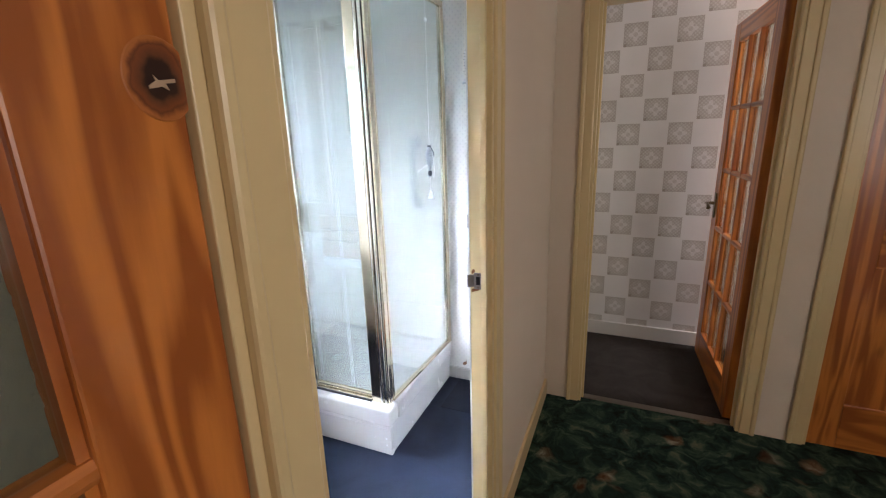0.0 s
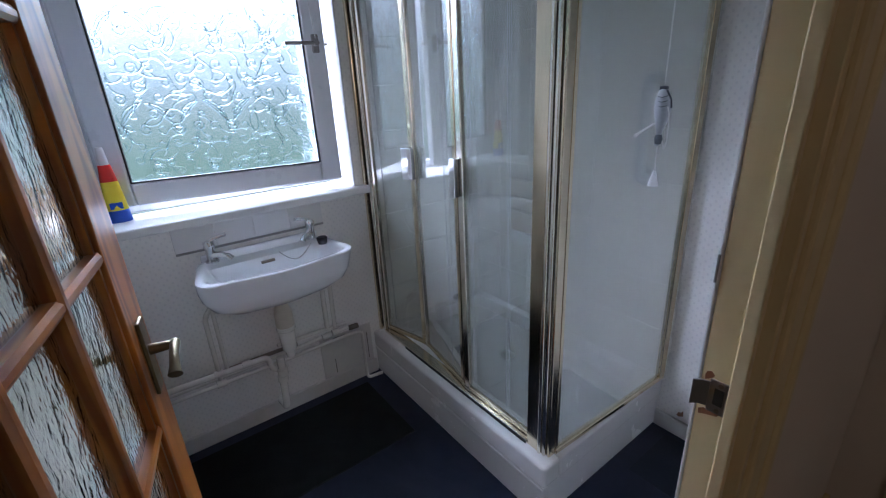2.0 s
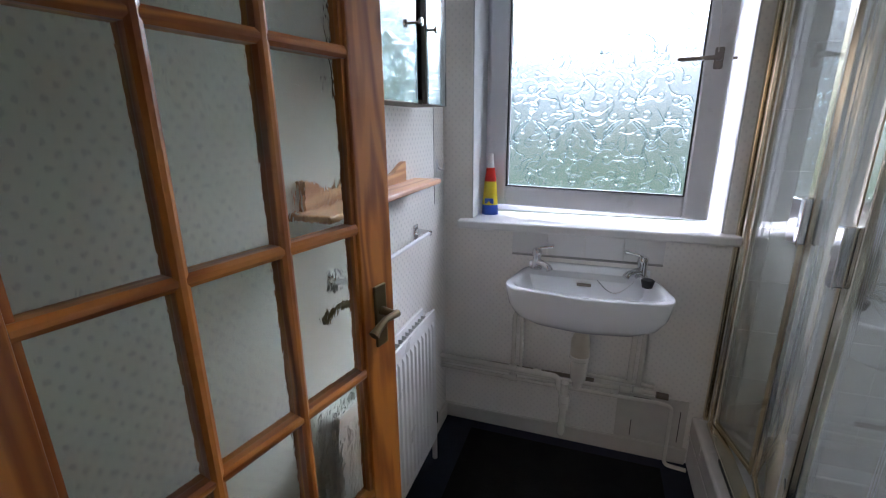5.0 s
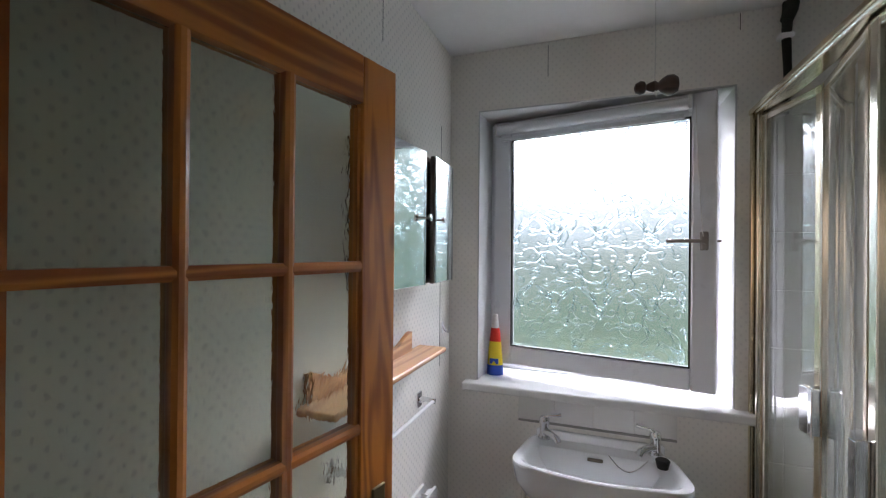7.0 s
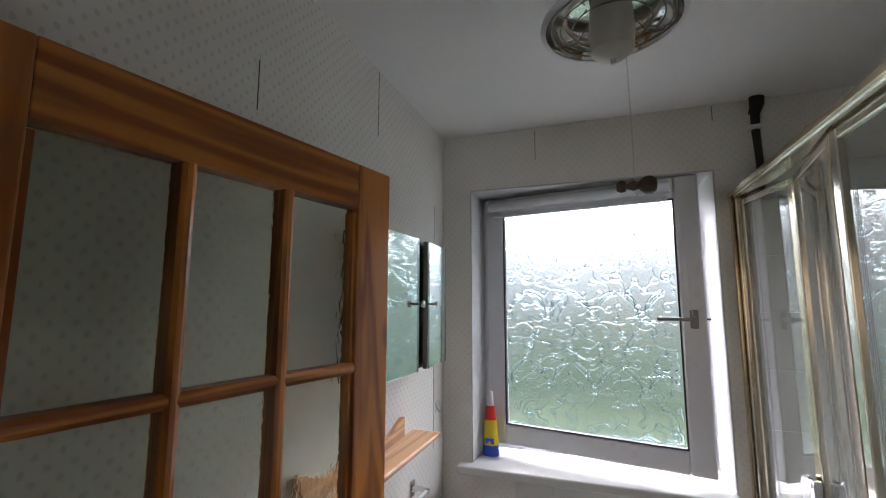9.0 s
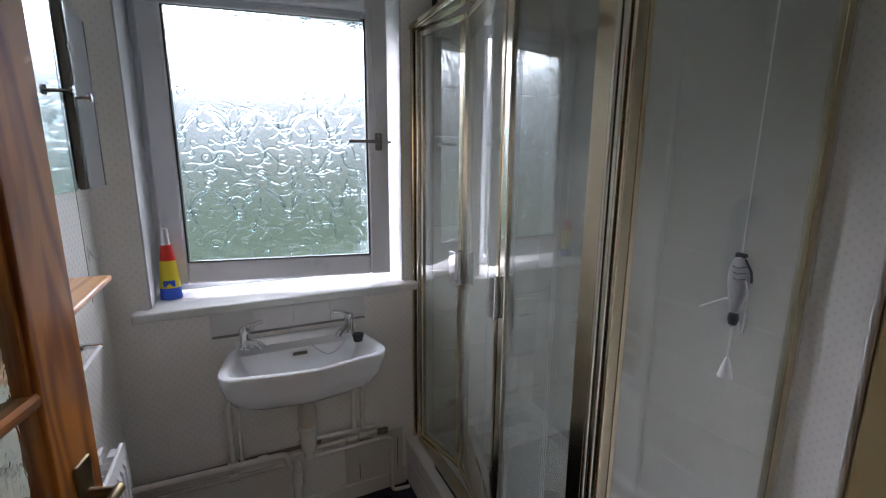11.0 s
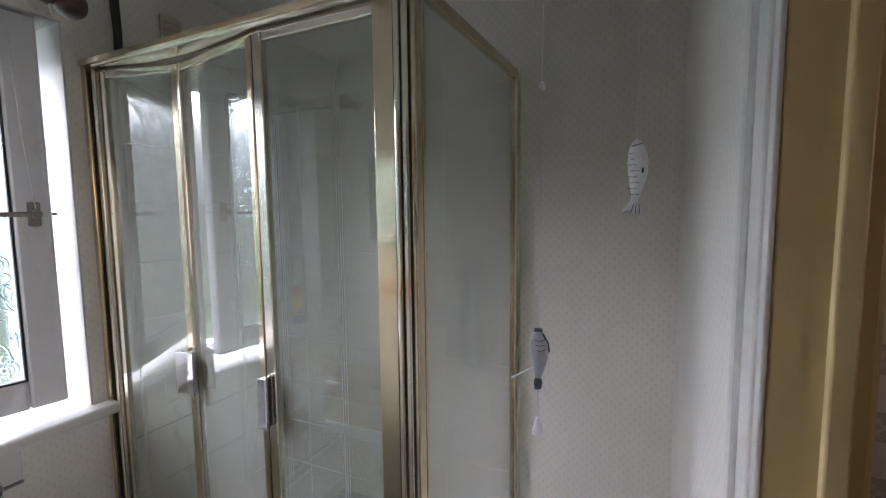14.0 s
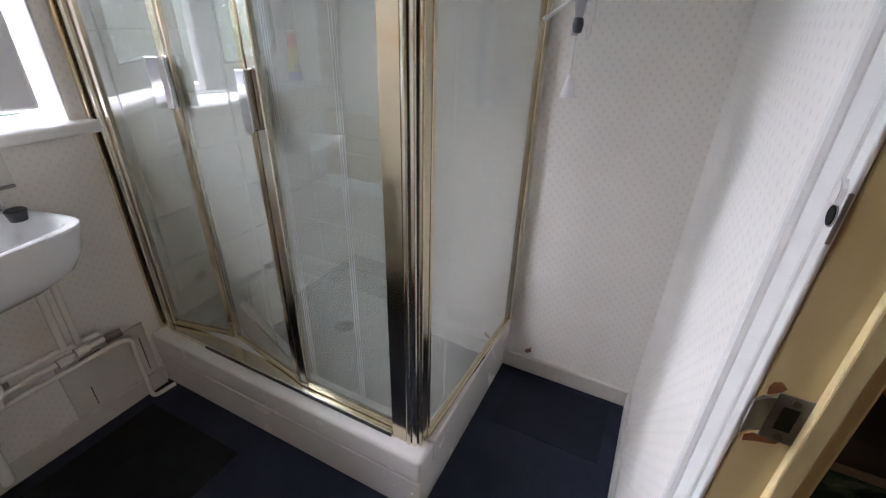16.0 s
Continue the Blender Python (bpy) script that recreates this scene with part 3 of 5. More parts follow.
lining("door_frame_1", CREAM, "x", EX - 0.004, HX + 0.003, D0, D1, DH, (EX + 0.034, HX - 0.012), "cream gloss door lining of the bathroom with a chipped edge")
architrave("trim_1", CREAM, "x", HX, 1, D0 + 0.006, D1 - 0.008, DH, "cream gloss moulded casing on the hall side", inner_a=False)
structure("mullion", box(HX, HX + 0.012, P1 - 0.006, D0 + 0.006, 0, DH + 0.062, 0.004), CREAM, "flat cream gloss board between two hall doors", "door frame")
structure("mullion_bead", box(HX, HX + 0.02, P1 - 0.008, P1 + 0.014, 0, DH + 0.062, 0.006), CREAM, "cream gloss bead beside a pine door", "door frame")
casing = architrave("trim_2", WHITE_GLOSS, "x", EX, -1, D0, D1 - 0.004, DH, "white gloss moulded casing on the bathroom side", inner_a=False)
part("edge_board", box(EX - 0.009, EX - 0.0045, D1 - 0.0225, D1 - 0.0045, 0, DH, 0.0015), WHITE_GLOSS, casing)
lining("door_frame_2", CREAM, "y", NY - 0.004, NY + 0.104, L0, L1, DH, (NY + 0.03, NY + 0.055), "cream gloss lining of the lobby doorway")
architrave("trim_3", CREAM, "y", NY, -1, L0 + 0.008, L1 - 0.008, DH, "cream gloss casing round the lobby doorway")
lining("door_frame_3", CREAM, "y", NY - 0.004, NY + 0.104, R0, R1, DH, (NY + 0.06, NY + 0.08), "cream gloss lining round a closed pine door")
architrave("trim_4", CREAM, "y", NY, -1, R0 + 0.008, R1 - 0.008, DH, "cream gloss casing round a closed pine door")
lining("door_frame_4", CREAM, "x", EX + 0.004, HX + 0.003, P0, P1, DH, (EX + 0.01, EX + 0.03), "cream gloss lining round a closed pine door")
architrave("trim_5", CREAM, "x", HX, 1, P0 + 0.008, P1 - 0.008, DH, "cream gloss casing beside a pine door", inner_b=False)

# window: fixed frame, inward-open sash, board
win = tagged(new("window_1"), "white plastic window with swirl-patterned glass, its sash a little open", "window", "", "structure")
win.location = (-1.66, 1.512, 0)

fr = part("window_frame", box(-0.04, 0.03, -0.02, 0.03, WZ0 + 0.02, WZ1, 0.006), UPVC, win)
part("window_frame", box(-0.04, 0.03, 0.86, 0.92, WZ0 + 0.02, WZ1, 0.006), UPVC, win)
part("window_frame", box(-0.04, 0.03, 0.03, 0.86, WZ1 - 0.05, WZ1, 0.006), UPVC, win)
part("window_frame", box(-0.04, 0.03, 0.03, 0.86, WZ0 + 0.02, WZ0 + 0.06, 0.006), UPVC, win)
sash = new("sash")
sash.parent = win
sash.location = (0.034, 0.015, 0)
sash.rotation_euler = (0, 0, radians(-SASH))
SW, SZ0, SZ1, B = 0.888, 1.06, 2.18, 0.085
part("sash_rail", box(0, 0.055, 0, B, SZ0, SZ1, 0.008), UPVC, sash)
part("sash_rail", box(0, 0.055, SW - B, SW, SZ0, SZ1, 0.008), UPVC, sash)
part("sash_rail", box(0.001, 0.054, B, SW - B, SZ0, SZ0 + B, 0.008), UPVC, sash)
part("sash_rail", box(0.001, 0.054, B, SW - B, SZ1 - B, SZ1, 0.008), UPVC, sash)
seal = bmesh.new()
for y0, y1, z0, z1 in ((B, B + 0.006, SZ0 + B, SZ1 - B), (SW - B - 0.006, SW - B, SZ0 + B, SZ1 - B), (B + 0.006, SW - B - 0.006, SZ0 + B, SZ0 + B + 0.006), (B + 0.006, SW - B - 0.006, SZ1 - B - 0.006, SZ1 - B)):
    add_box(seal, 0.03, 0.05, y0, y1, z0, z1)
part("seal", seal, BLACK, sash, "black rubber glazing seal")
pane = part("pane", box(0.034, 0.04, B + 0.002, SW - B - 0.002, SZ0 + B + 0.002, SZ1 - B - 0.002), SWIRL, sash, "swirl-patterned obscured glass")
pane.visible_shadow = False
rng = random.Random(7)
cur = bmesh.new()
RIDGE_H = 0.0016
PY0, PY1, PZ0, PZ1 = B + 0.012, SW - B - 0.012, SZ0 + B + 0.012, SZ1 - B - 0.012


def ridge(pts, r):
    """A low rounded ridge along the points, lying on the glass."""
    pts = [p for p in pts if PY0 < p[0] < PY1 and PZ0 < p[1] < PZ1]
    n, prev = len(pts), None
    for i in range(n if n > 3 else 0):
        (ya, za), (yb, zb) = pts[max(i - 1, 0)], pts[min(i + 1, n - 1)]
        L = math.hypot(yb - ya, zb - za) or 1.0
        ny, nz = -(zb - za) / L, (yb - ya) / L
        k = min(1.0, 0.35 + min(i, n - 1 - i) * 0.35)
        ring = [cur.verts.new((0.0402 + h * RIDGE_H * k, pts[i][0] + ny * w * r * 1.5 * k, pts[i][1] + nz * w * r * 1.5 * k)) for w, h in ((-1, 0), (-0.55, 0.6), (0, 1), (0.55, 0.6), (1, 0))]
        if prev:
            for j in range(5):
                cur.faces.new((prev[j], prev[(j + 1) % 5], ring[(j + 1) % 5], ring[j]))
        else:
            cur.faces.new(ring)
        prev = ring
    if prev:
        cur.faces.new(prev)


def curl(y, z, a0, size, turns, spin, tail):
    """A tendril: a spiral that unwinds into a waving tail."""
    pts = []
    for i in range(int(14 * turns)):
        s = i / (14 * turns)
        a = a0 + spin * 2 * math.pi * turns * s
        pts.append((y + size * (0.18 + 0.82 * s) * math.cos(a), z + size * (0.18 + 0.82 * s) * math.sin(a)))
    h = a0 + spin * (2 * math.pi * turns + math.pi / 2)
    py, pz = pts[-1]
    for i in range(int(tail / 0.005)):
        h -= spin * 0.13 * math.sin(i * 0.16 + 0.6)
        py, pz = py + 0.005 * math.cos(h), pz + 0.005 * math.sin(h)
        pts.append((py, pz))
    ridge(pts, rng.uniform(0.0017, 0.0024))


def spiral(y, z, size, spin):
    """Two close rings of a coil, as at the heart of each motif."""
    pts = []
    for i in range(52):
        a, r = spin * i * 0.26, size * (0.16 + 0.84 * i / 51)
        pts.append((y + r * math.cos(a), z + r * math.sin(a)))
    ridge(pts, 0.0022)


def frond(y, z, lean, length, wide, bow):
    """A long leaf: two outlines that part and meet, and a rib between them."""
    for k in (-1.0, 0.0, 1.0):
        pts = []
        for j in range(23):
            u = j / 22
            off = wide * k * math.sin(math.pi * u) ** 0.8 + bow * math.sin(math.pi * u)
            pts.append((y + length * (u - 0.5) * math.cos(lean) - off * math.sin(lean), z + length * (u - 0.5) * math.sin(lean) + off * math.cos(lean)))
        ridge(pts, 0.0021 if k else 0.0028)


MY, MZ = 0.19, 0.15
for i in range(-1, 6):
    for j in range(-1, 8):
        y, z = PY0 + MY * i + (0.0 if j % 2 else MY / 2), PZ0 + MZ * j + 0.03
        spiral(y, z, 0.026, 1 if j % 2 else -1)
        for side in (-1, 1) if j % 2 else ():
            frond(y + side * 0.05, z + 0.055, math.pi / 2 - side * 0.75, 0.11, 0.01, side * 0.012)
for j in range(17):
    for i in range(13):
        cy = PY0 + 0.058 * i + (0.029 if j % 2 else 0.0) + rng.uniform(-0.01, 0.01)
        cz = PZ0 + 0.01 + 0.056 * j + rng.uniform(-0.01, 0.01)
        curl(cy, cz, rng.uniform(0, 6.28), rng.uniform(0.015, 0.024), rng.uniform(0.9, 1.5), 1 if (i + j) % 2 else -1, rng.uniform(0.06, 0.13))
pat = part("pressed_pattern", cur, RIDGE, sash, "curling tendrils pressed into the glass", True)
pat.visible_shadow = False
pat["kind"] = "stuff"
hz = 1.625
hd = part("handle", add_box(add_tube(box(0.05, 0.066, SW - 0.055, SW - 0.027, hz - 0.035, hz + 0.035, 0.005), [(0.06, SW - 0.041, hz), (0.098, SW - 0.041, hz)], 0.011, 14),
                            0.082, 0.094, SW - 0.165, SW - 0.03, hz - 0.007, hz + 0.007, 0.004), plain("grey_handle_metal", (0.3, 0.28, 0.27), 0.35, 0.8), sash, "grey metal lever handle turned level")
part("keeper", box(0.02, 0.04, SW - 0.002, SW + 0.014, hz - 0.004, hz + 0.004, 0.001), STEEL, sash)
bl = part("blind_tube", tube([(0.085, 0.035, 2.135), (0.085, SW - 0.095, 2.135)], 0.024, 20), BLIND, sash, "rolled-up white roller blind", True)
part("blind_bar", box(0.072, 0.084, 0.045, SW - 0.105, 2.082, 2.1, 0.004), BLIND, sash)
part("blind_bracket", box(0.055, 0.112, SW - 0.094, SW - 0.082, 2.108, 2.162, 0.003), WHITE_PLASTIC, sash)
part("blind_bracket", box(0.055, 0.112, 0.022, 0.034, 2.108, 2.162, 0.003), WHITE_PLASTIC, sash)
part("blind_cord", tube([(0.1, SW - 0.07, 2.12), (0.1, SW - 0.06, 1.85), (0.098, SW - 0.045, 1.64)], 0.0012, 6), CORD, sash, "thin white blind cord")

structure("window_sill", box(WX - 0.22, WX + 0.05, W0 - 0.052, 2.5, 0.985, 1.02, 0.008, 3), WHITE_GLOSS, "white gloss painted window board above the basin", "window sill")
rev = bmesh.new()
add_box(rev, WX - 0.296, WX - 0.002, W0 - 0.004, W0 + 0.006, 1.022, WZ1)
add_box(rev, WX - 0.296, WX - 0.002, W1 - 0.006, W1 + 0.004, 1.022, WZ1)
add_box(rev, WX - 0.296, WX - 0.002, W0 + 0.006, W1 - 0.006, WZ1 - 0.006, WZ1 + 0.004)
structure("window_reveal", rev, REVEAL, "white painted reveal of the window opening", "window reveal")
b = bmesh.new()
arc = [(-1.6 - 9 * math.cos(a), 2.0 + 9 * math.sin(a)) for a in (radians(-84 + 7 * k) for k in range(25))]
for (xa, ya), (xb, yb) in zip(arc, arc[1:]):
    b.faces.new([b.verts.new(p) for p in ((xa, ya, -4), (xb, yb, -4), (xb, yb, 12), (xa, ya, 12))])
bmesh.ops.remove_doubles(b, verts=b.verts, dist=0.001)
structure("backdrop", b, FAR_VIEW, "glowing backdrop of pale sky above a blue-grey hill and green gardens", "backdrop")
structure("ground", box(-60, -1.7, -60, 60, -0.6, -0.5), carpet("grass_ground", [(0.3, (0.06, 0.085, 0.055)), (0.7, (0.12, 0.15, 0.1))], 3, 60), "rough green garden ground outside the window", "ground")


# ---- doors ----
def lever(parent, x, y, z, toward, side):
    """Brass lever handle on a long plate; side is the face it stands on, toward the way its lever points."""
    plate = part("handle_plate", box(x - 0.02, x + 0.02, min(y, y + side * 0.007), max(y, y + side * 0.007), z - 0.075, z + 0.075, 0.003), BRASS, parent, "worn brass lever handle plate")
    b = tube([(x, y + side * 0.004, z + 0.012), (x, y + side * 0.045, z + 0.012)], [0.011, 0.008], 14)
    add_tube(b, [(x - toward * 0.006, y + side * 0.047, z + 0.012), (x + toward * 0.04, y + side * 0.05, z + 0.015), (x + toward * 0.072, y + side * 0.052, z + 0.004), (x + toward * 0.085, y + side * 0.052, z - 0.004)], [0.009, 0.0075, 0.009, 0.012], 12)
    part("lever", b, BRASS, plate, "", True)


def glazed_door(name, m, label, w=0.76, h=1.98, stile=0.108, group=""):
    """Pine door of fifteen small panes of hammered glass; hinge at x = 0, front face at y = 0.04."""
    d = thing(name, m, label, "door", group)
    T = 0.04
    part("stile", box(0, stile, 0, T, 0, h, 0.003), PINE_Z, d)
    part("stile", box(w - stile, w, 0, T, 0, h, 0.003), PINE_Z, d)
    top, bot = h - 0.1, 0.175
    part("top_rail", box(stile, w - stile, 0.0006, T - 0.0006, top, h, 0.002), PINE_X, d)
    part("bottom_rail", box(stile, w - stile, 0.0006, T - 0.0006, 0, bot, 0.002), PINE_X, d)
    gw, gh = (w - 2 * stile) / 3, (top - bot) / 5
    prof = [(-0.011, 0.004), (-0.004, 0.0), (0.004, 0.0), (0.011, 0.004), (0.011, T - 0.004), (0.004, T), (-0.004, T), (-0.011, T - 0.004)]
    for i in (1, 2):
        x = stile + gw * i
        part("glazing_bar", prism([(x + u, v) for u, v in prof], "z", bot, top), PINE_Z, d)
    for j in (1, 2, 3, 4):
        z = bot + gh * j
        part("glazing_bar", prism([(v + (0.001 if v < T / 2 else -0.001), z + u) for u, v in prof], "x", stile, w - stile), PINE_X, d)
    mesh = None
    for i in range(3):
        for j in range(5):
            if mesh is None:
                p = part("glass_pane", box(-gw / 2 + 0.002, gw / 2 - 0.002, -0.002, 0.002, -gh / 2 + 0.002, gh / 2 - 0.002), OBSCURE, d)
                mesh = p.data
            else:
                p = new("glass_pane", mesh)
                p.parent = d
            p.location = (stile + gw * (i + 0.5), T / 2, bot + gh * (j + 0.5))
            p.visible_shadow = False
    bead = bmesh.new()
    for i in range(3):
        for j in range(5):
            x0, x1, z0, z1 = stile + gw * i, stile + gw * (i + 1), bot + gh * j, bot + gh * (j + 1)
            if i == 0:
                add_box(bead, x0, x0 + 0.009, 0.008, T - 0.008, z0 + 0.01, z1 - 0.01)
            if i == 2:
                add_box(bead, x1 - 0.009, x1, 0.008, T - 0.008, z0 + 0.01, z1 - 0.01)
    part("bead", bead, PINE_Z, d)
    lever(d, w - stile / 2, T, 0.985, -1, 1)
    lever(d, w - stile / 2, 0.0, 0.985, -1, -1)
    return d


glazed_door("glazed_door", Matrix(((-math.cos(radians(DOOR)), -math.sin(radians(DOOR)), 0, 0.268), (math.sin(radians(DOOR)), -math.cos(radians(DOOR)), 0, 1.395), (0, 0, 1, 0.008), (0, 0, 0, 1))),
            "varnished pine bathroom door with hammered glass panes, standing open")
glazed_door("glazed_door", pose(1.262, 3.29, 0.008, 0, 0, 92.8), "varnished pine lobby door with hammered glass panes, wide open")


def panel_door(name, m, label, w=0.712, h=1.98):
    """Solid pine door: broad stiles and rails round sunk panels."""
    d = thing(name, m, label, "door")
    T, S = 0.04, 0.11
    for x0, x1 in ((0, S), (w - S, w), (w / 2 - 0.05, w / 2 + 0.05)):
        part("stile", box(x0, x1, 0, T, 0, h, 0.004), PINE_Z, d)
    for z0, z1 in ((0, 0.22), (0.86, 1.02), (h - 0.12, h)):
        for x0, x1 in ((S, w / 2 - 0.05), (w / 2 + 0.05, w - S)):
            part("rail", box(x0, x1, 0.0006, T - 0.0006, z0, z1, 0.003), PINE_X, d)
    for z0, z1 in ((0.22, 0.86), (1.02, h - 0.12)):
        for x0, x1 in ((S, w / 2 - 0.05), (w / 2 + 0.05, w - S)):
            part("panel", box(x0, x1, 0.012, T - 0.012, z0, z1), PINE_Z, d)
    lever(d, w - S / 2, 0.0, 0.985, -1, -1)
    return d


panel_door("pine_door", pose(R0 + 0.024, NY + 0.012, 0.008), "varnished knotty solid pine door, closed")
kd = glazed_door("glazed_door", Matrix(((0, -1, 0, HX - 0.006), (1, 0, 0, P0 + 0.024), (0, 0, 1, 0.008), (0, 0, 0, 1))), "varnished knotty pine hall door, closed", w=0.734, stile=0.125)

part("knot", lathe([(0.0, 0.0), (0.03, 0.0), (0.029, 0.0006), (0.0, 0.0011)], 30, "x"), knot_wood("dark_wood_knot"), kd, "dark split knot").matrix_local = Matrix(((0, 1, 0, 0.715), (-1, 0, 0, -0.0002), (0, 0, 1.1, 1.49), (0, 0, 0, 1)))
part("knot_chip", prism([(0.704, 1.4845), (0.71, 1.4885), (0.7085, 1.493), (0.7125, 1.489), (0.727, 1.4915), (0.727, 1.4885), (0.718, 1.487), (0.721, 1.482), (0.715, 1.4845), (0.704, 1.482)], "y", -0.0022, -0.0006), plain("pale_split_wood", (0.5, 0.36, 0.24), 0.6), kd, "pale splinter in the knot")

# strike plate and catch on the bathroom jamb
st = thing("strike_plate", pose(EX + 0.022, D1 - 0.022, 1.02), "worn steel strike plate on the cream jamb", "strike plate")
WORN_STEEL = plain("worn_strike_steel", (0.36, 0.33, 0.3), 0.42, 0.7, 0.3, 50, 0.3)
CHIPPED = plain("chipped_bare_wood", (0.32, 0.13, 0.05), 0.7, vary=0.25, grain=120)
part("plate", box(-0.013, 0.016, -0.002, 0.0, -0.026, 0.026, 0.0008), WORN_STEEL, st)
part("lip", prism([(-0.013, -0.002), (-0.022, -0.006), (-0.03, -0.014), (-0.031, -0.012), (-0.023, -0.003), (-0.013, 0.0)], "z", -0.019, 0.02), WORN_STEEL, st, "curled strike lip", True)
part("keep_hole", box(-0.006, 0.006, -0.0026, -0.002, -0.012, 0.014, 0.0002), BLACK, st)
for z in (-0.02, 0.0205):
    part("screw_head", tube([(0.001, -0.0018, z), (0.001, -0.0032, z)], 0.0034, 12), STEEL, st)
part("chipped_wood", prism([(-0.02, 0.02), (-0.012, 0.026), (-0.009, 0.031), (-0.014, 0.036), (-0.019, 0.034), (-0.021, 0.028)], "y", -0.001, 0.0004), CHIPPED, st, "bare wood where paint has chipped")
part("chipped_wood", prism([(-0.021, -0.038), (-0.012, -0.034), (0.002, -0.03), (0.004, -0.026), (-0.016, -0.0255), (-0.022, -0.03)], "y", -0.001, 0.0004), CHIPPED, st, "bare wood where paint has chipped")
ct = thing("door_catch", pose(EX - 0.009, D1 - 0.013, 1.2), "small dark socket with a metal ring in the door frame", "door catch")
part("socket", tube([(-0.0016, 0, 0), (0.001, 0, 0)], 0.0074, 18), plain("dark_hole", (0.004, 0.004, 0.004), 1.0, relief=0), ct)
part("ring", tube([(-0.0008, 0, 0), (0.001, 0, 0)], 0.0086, 20), WORN_STEEL, ct)
part("filler", prism([(-0.006, 0.009), (0.005, 0.008), (0.007, 0.016), (0.002, 0.027), (-0.005, 0.02)], "x", -0.004, 0.001, 0.001), WHITE_GLOSS, ct, "lump of white filler above the hole")
part("edge_strip", box(-0.0005, 0.0025, -0.0112, -0.0096, -0.018, 0.02, 0.0004), WORN_STEEL, ct)

# ---- shower ----
TX0, TX1, TY0, TY1, TZ = WX, -0.232, 2.447, NY, 0.24
tr = thing("shower_tray", pose(0, 0, 0), "white acrylic shower tray on a boxed plinth", "shower tray")
b = bmesh.new()
add_box(b, TX0, TX1, TY0, TY0 + 0.085, 0.15, TZ, 0.012, 3)
add_box(b, TX1 - 0.085, TX1, TY0 + 0.085, TY1, 0.15, TZ, 0.008, 3)
add_box(b, TX0, TX1 - 0.085, TY1 - 0.05, TY1, 0.15, TZ, 0.006)
add_box(b, TX0, TX0 + 0.05, TY0 + 0.085, TY1 - 0.05, 0.15, TZ, 0.006)
add_box(b, TX0 + 0.05, TX1 - 0.085, TY0 + 0.085, TY1 - 0.05, 0.12, 0.165)
part("basin_rim", b, TRAY, tr)
part("front_panel", box(TX0, TX1 - 0.004, TY0 + 0.006, TY0 + 0.03, 0.0, 0.1495, 0.003), TRAY, tr)
part("side_panel", box(TX1 - 0.03, TX1 - 0.008, TY0 + 0.032, TY1, 0.0, 0.1495, 0.003), TRAY, tr)
part("panel_bead", box(TX0 + 0.002, TX1 - 0.006, TY0 + 0.001, TY0 + 0.0055, 0.132, 0.144, 0.002), TRAY, tr)
for z in (0.05, 0.085):
    part("screw_cap", tube([(TX1 - 0.03, TY0 + 0.003, z), (TX1 - 0.03, TY0 + 0.007, z)], 0.004, 10), WHITE_PLASTIC, tr)
waste = lathe([(0.0, 0.0), (0.035, 0.0), (0.038, 0.003), (0.02, 0.004), (0.0, 0.004)])
bmesh.ops.translate(waste, vec=(-0.85, 2.9, 0.165), verts=waste.verts)
part("waste", waste, CHROME, tr, "chrome waste")
liner = bmesh.new()
add_box(liner, WX + 0.001, WX + 0.004, 2.515, NY - 0.004, TZ, 2.1)
add_box(liner, WX + 0.001, TX1 + 0.01, NY - 0.004, NY - 0.001, TZ, 2.1)
lining_wall = structure("shower_lining", liner, GROUT, "pale tiled and grouted shower wall lining", "wall lining")

sh = thing("shower_enclosure", pose(0, 0, 0), "gold and silver framed shower enclosure with part-folded glass doors", "shower enclosure")
Y, X, Z0, Z1 = 2.515, -0.268, TZ, 2.092


def bar(name, x0, x1, y0, y1, z0, z1, mat=None, parent=None, bev=0.003):
    return part(name, box(x0, x1, y0, y1, z0, z1, bev), mat or GOLD, parent or sh)


bar("wall_profile", WX, WX + 0.022, Y - 0.03, Y + 0.022, Z0, Z1)
bar("wall_profile", WX + 0.022, WX + 0.034, Y - 0.014, Y + 0.014, Z0 + 0.012, Z1 - 0.03, BLACK)
bar("wall_profile", WX + 0.034, WX + 0.05, Y - 0.02, Y + 0.02, Z0, Z1 - 0.03, SILVER)
PX0 = X - 0.082
bar("corner_post", PX0, X - 0.034, Y - 0.024, Y - 0.002, Z0, Z1 + 0.06, GOLD, None, 0.0015)
bar("post_gasket", X - 0.034, X - 0.031, Y - 0.018, Y - 0.004, Z0, Z1 + 0.06, GASKET, None, 0.001)
bar("corner_post", X - 0.031, X - 0.018, Y - 0.03, Y - 0.004, Z0, Z1 + 0.06, SILVER, None, 0.004)
bar("post_gasket", X - 0.018, X - 0.0155, Y - 0.02, Y - 0.004, Z0, Z1 + 0.06, GASKET, None, 0.001)
bar("corner_post", X - 0.0155, X - 0.001, Y - 0.026, Y + 0.0, Z0, Z1 + 0.06, SILVER, None, 0.004)
bar("post_gasket", X - 0.001, X + 0.0015, Y - 0.014, Y + 0.004, Z0, Z1 + 0.06, GASKET, None, 0.001)
bar("corner_post", X + 0.0015, X + 0.013, Y - 0.018, Y + 0.014, Z0, Z1 + 0.06, GOLD, None, 0.004)
bar("head_rail", WX + 0.05, PX0, Y - 0.028, Y + 0.03, Z1 - 0.03, Z1, SILVER, None, 0.006)
bar("head_rail", WX, PX0, Y - 0.034, Y - 0.028, Z1 - 0.022, Z1 - 0.004, GOLD, None, 0.002)
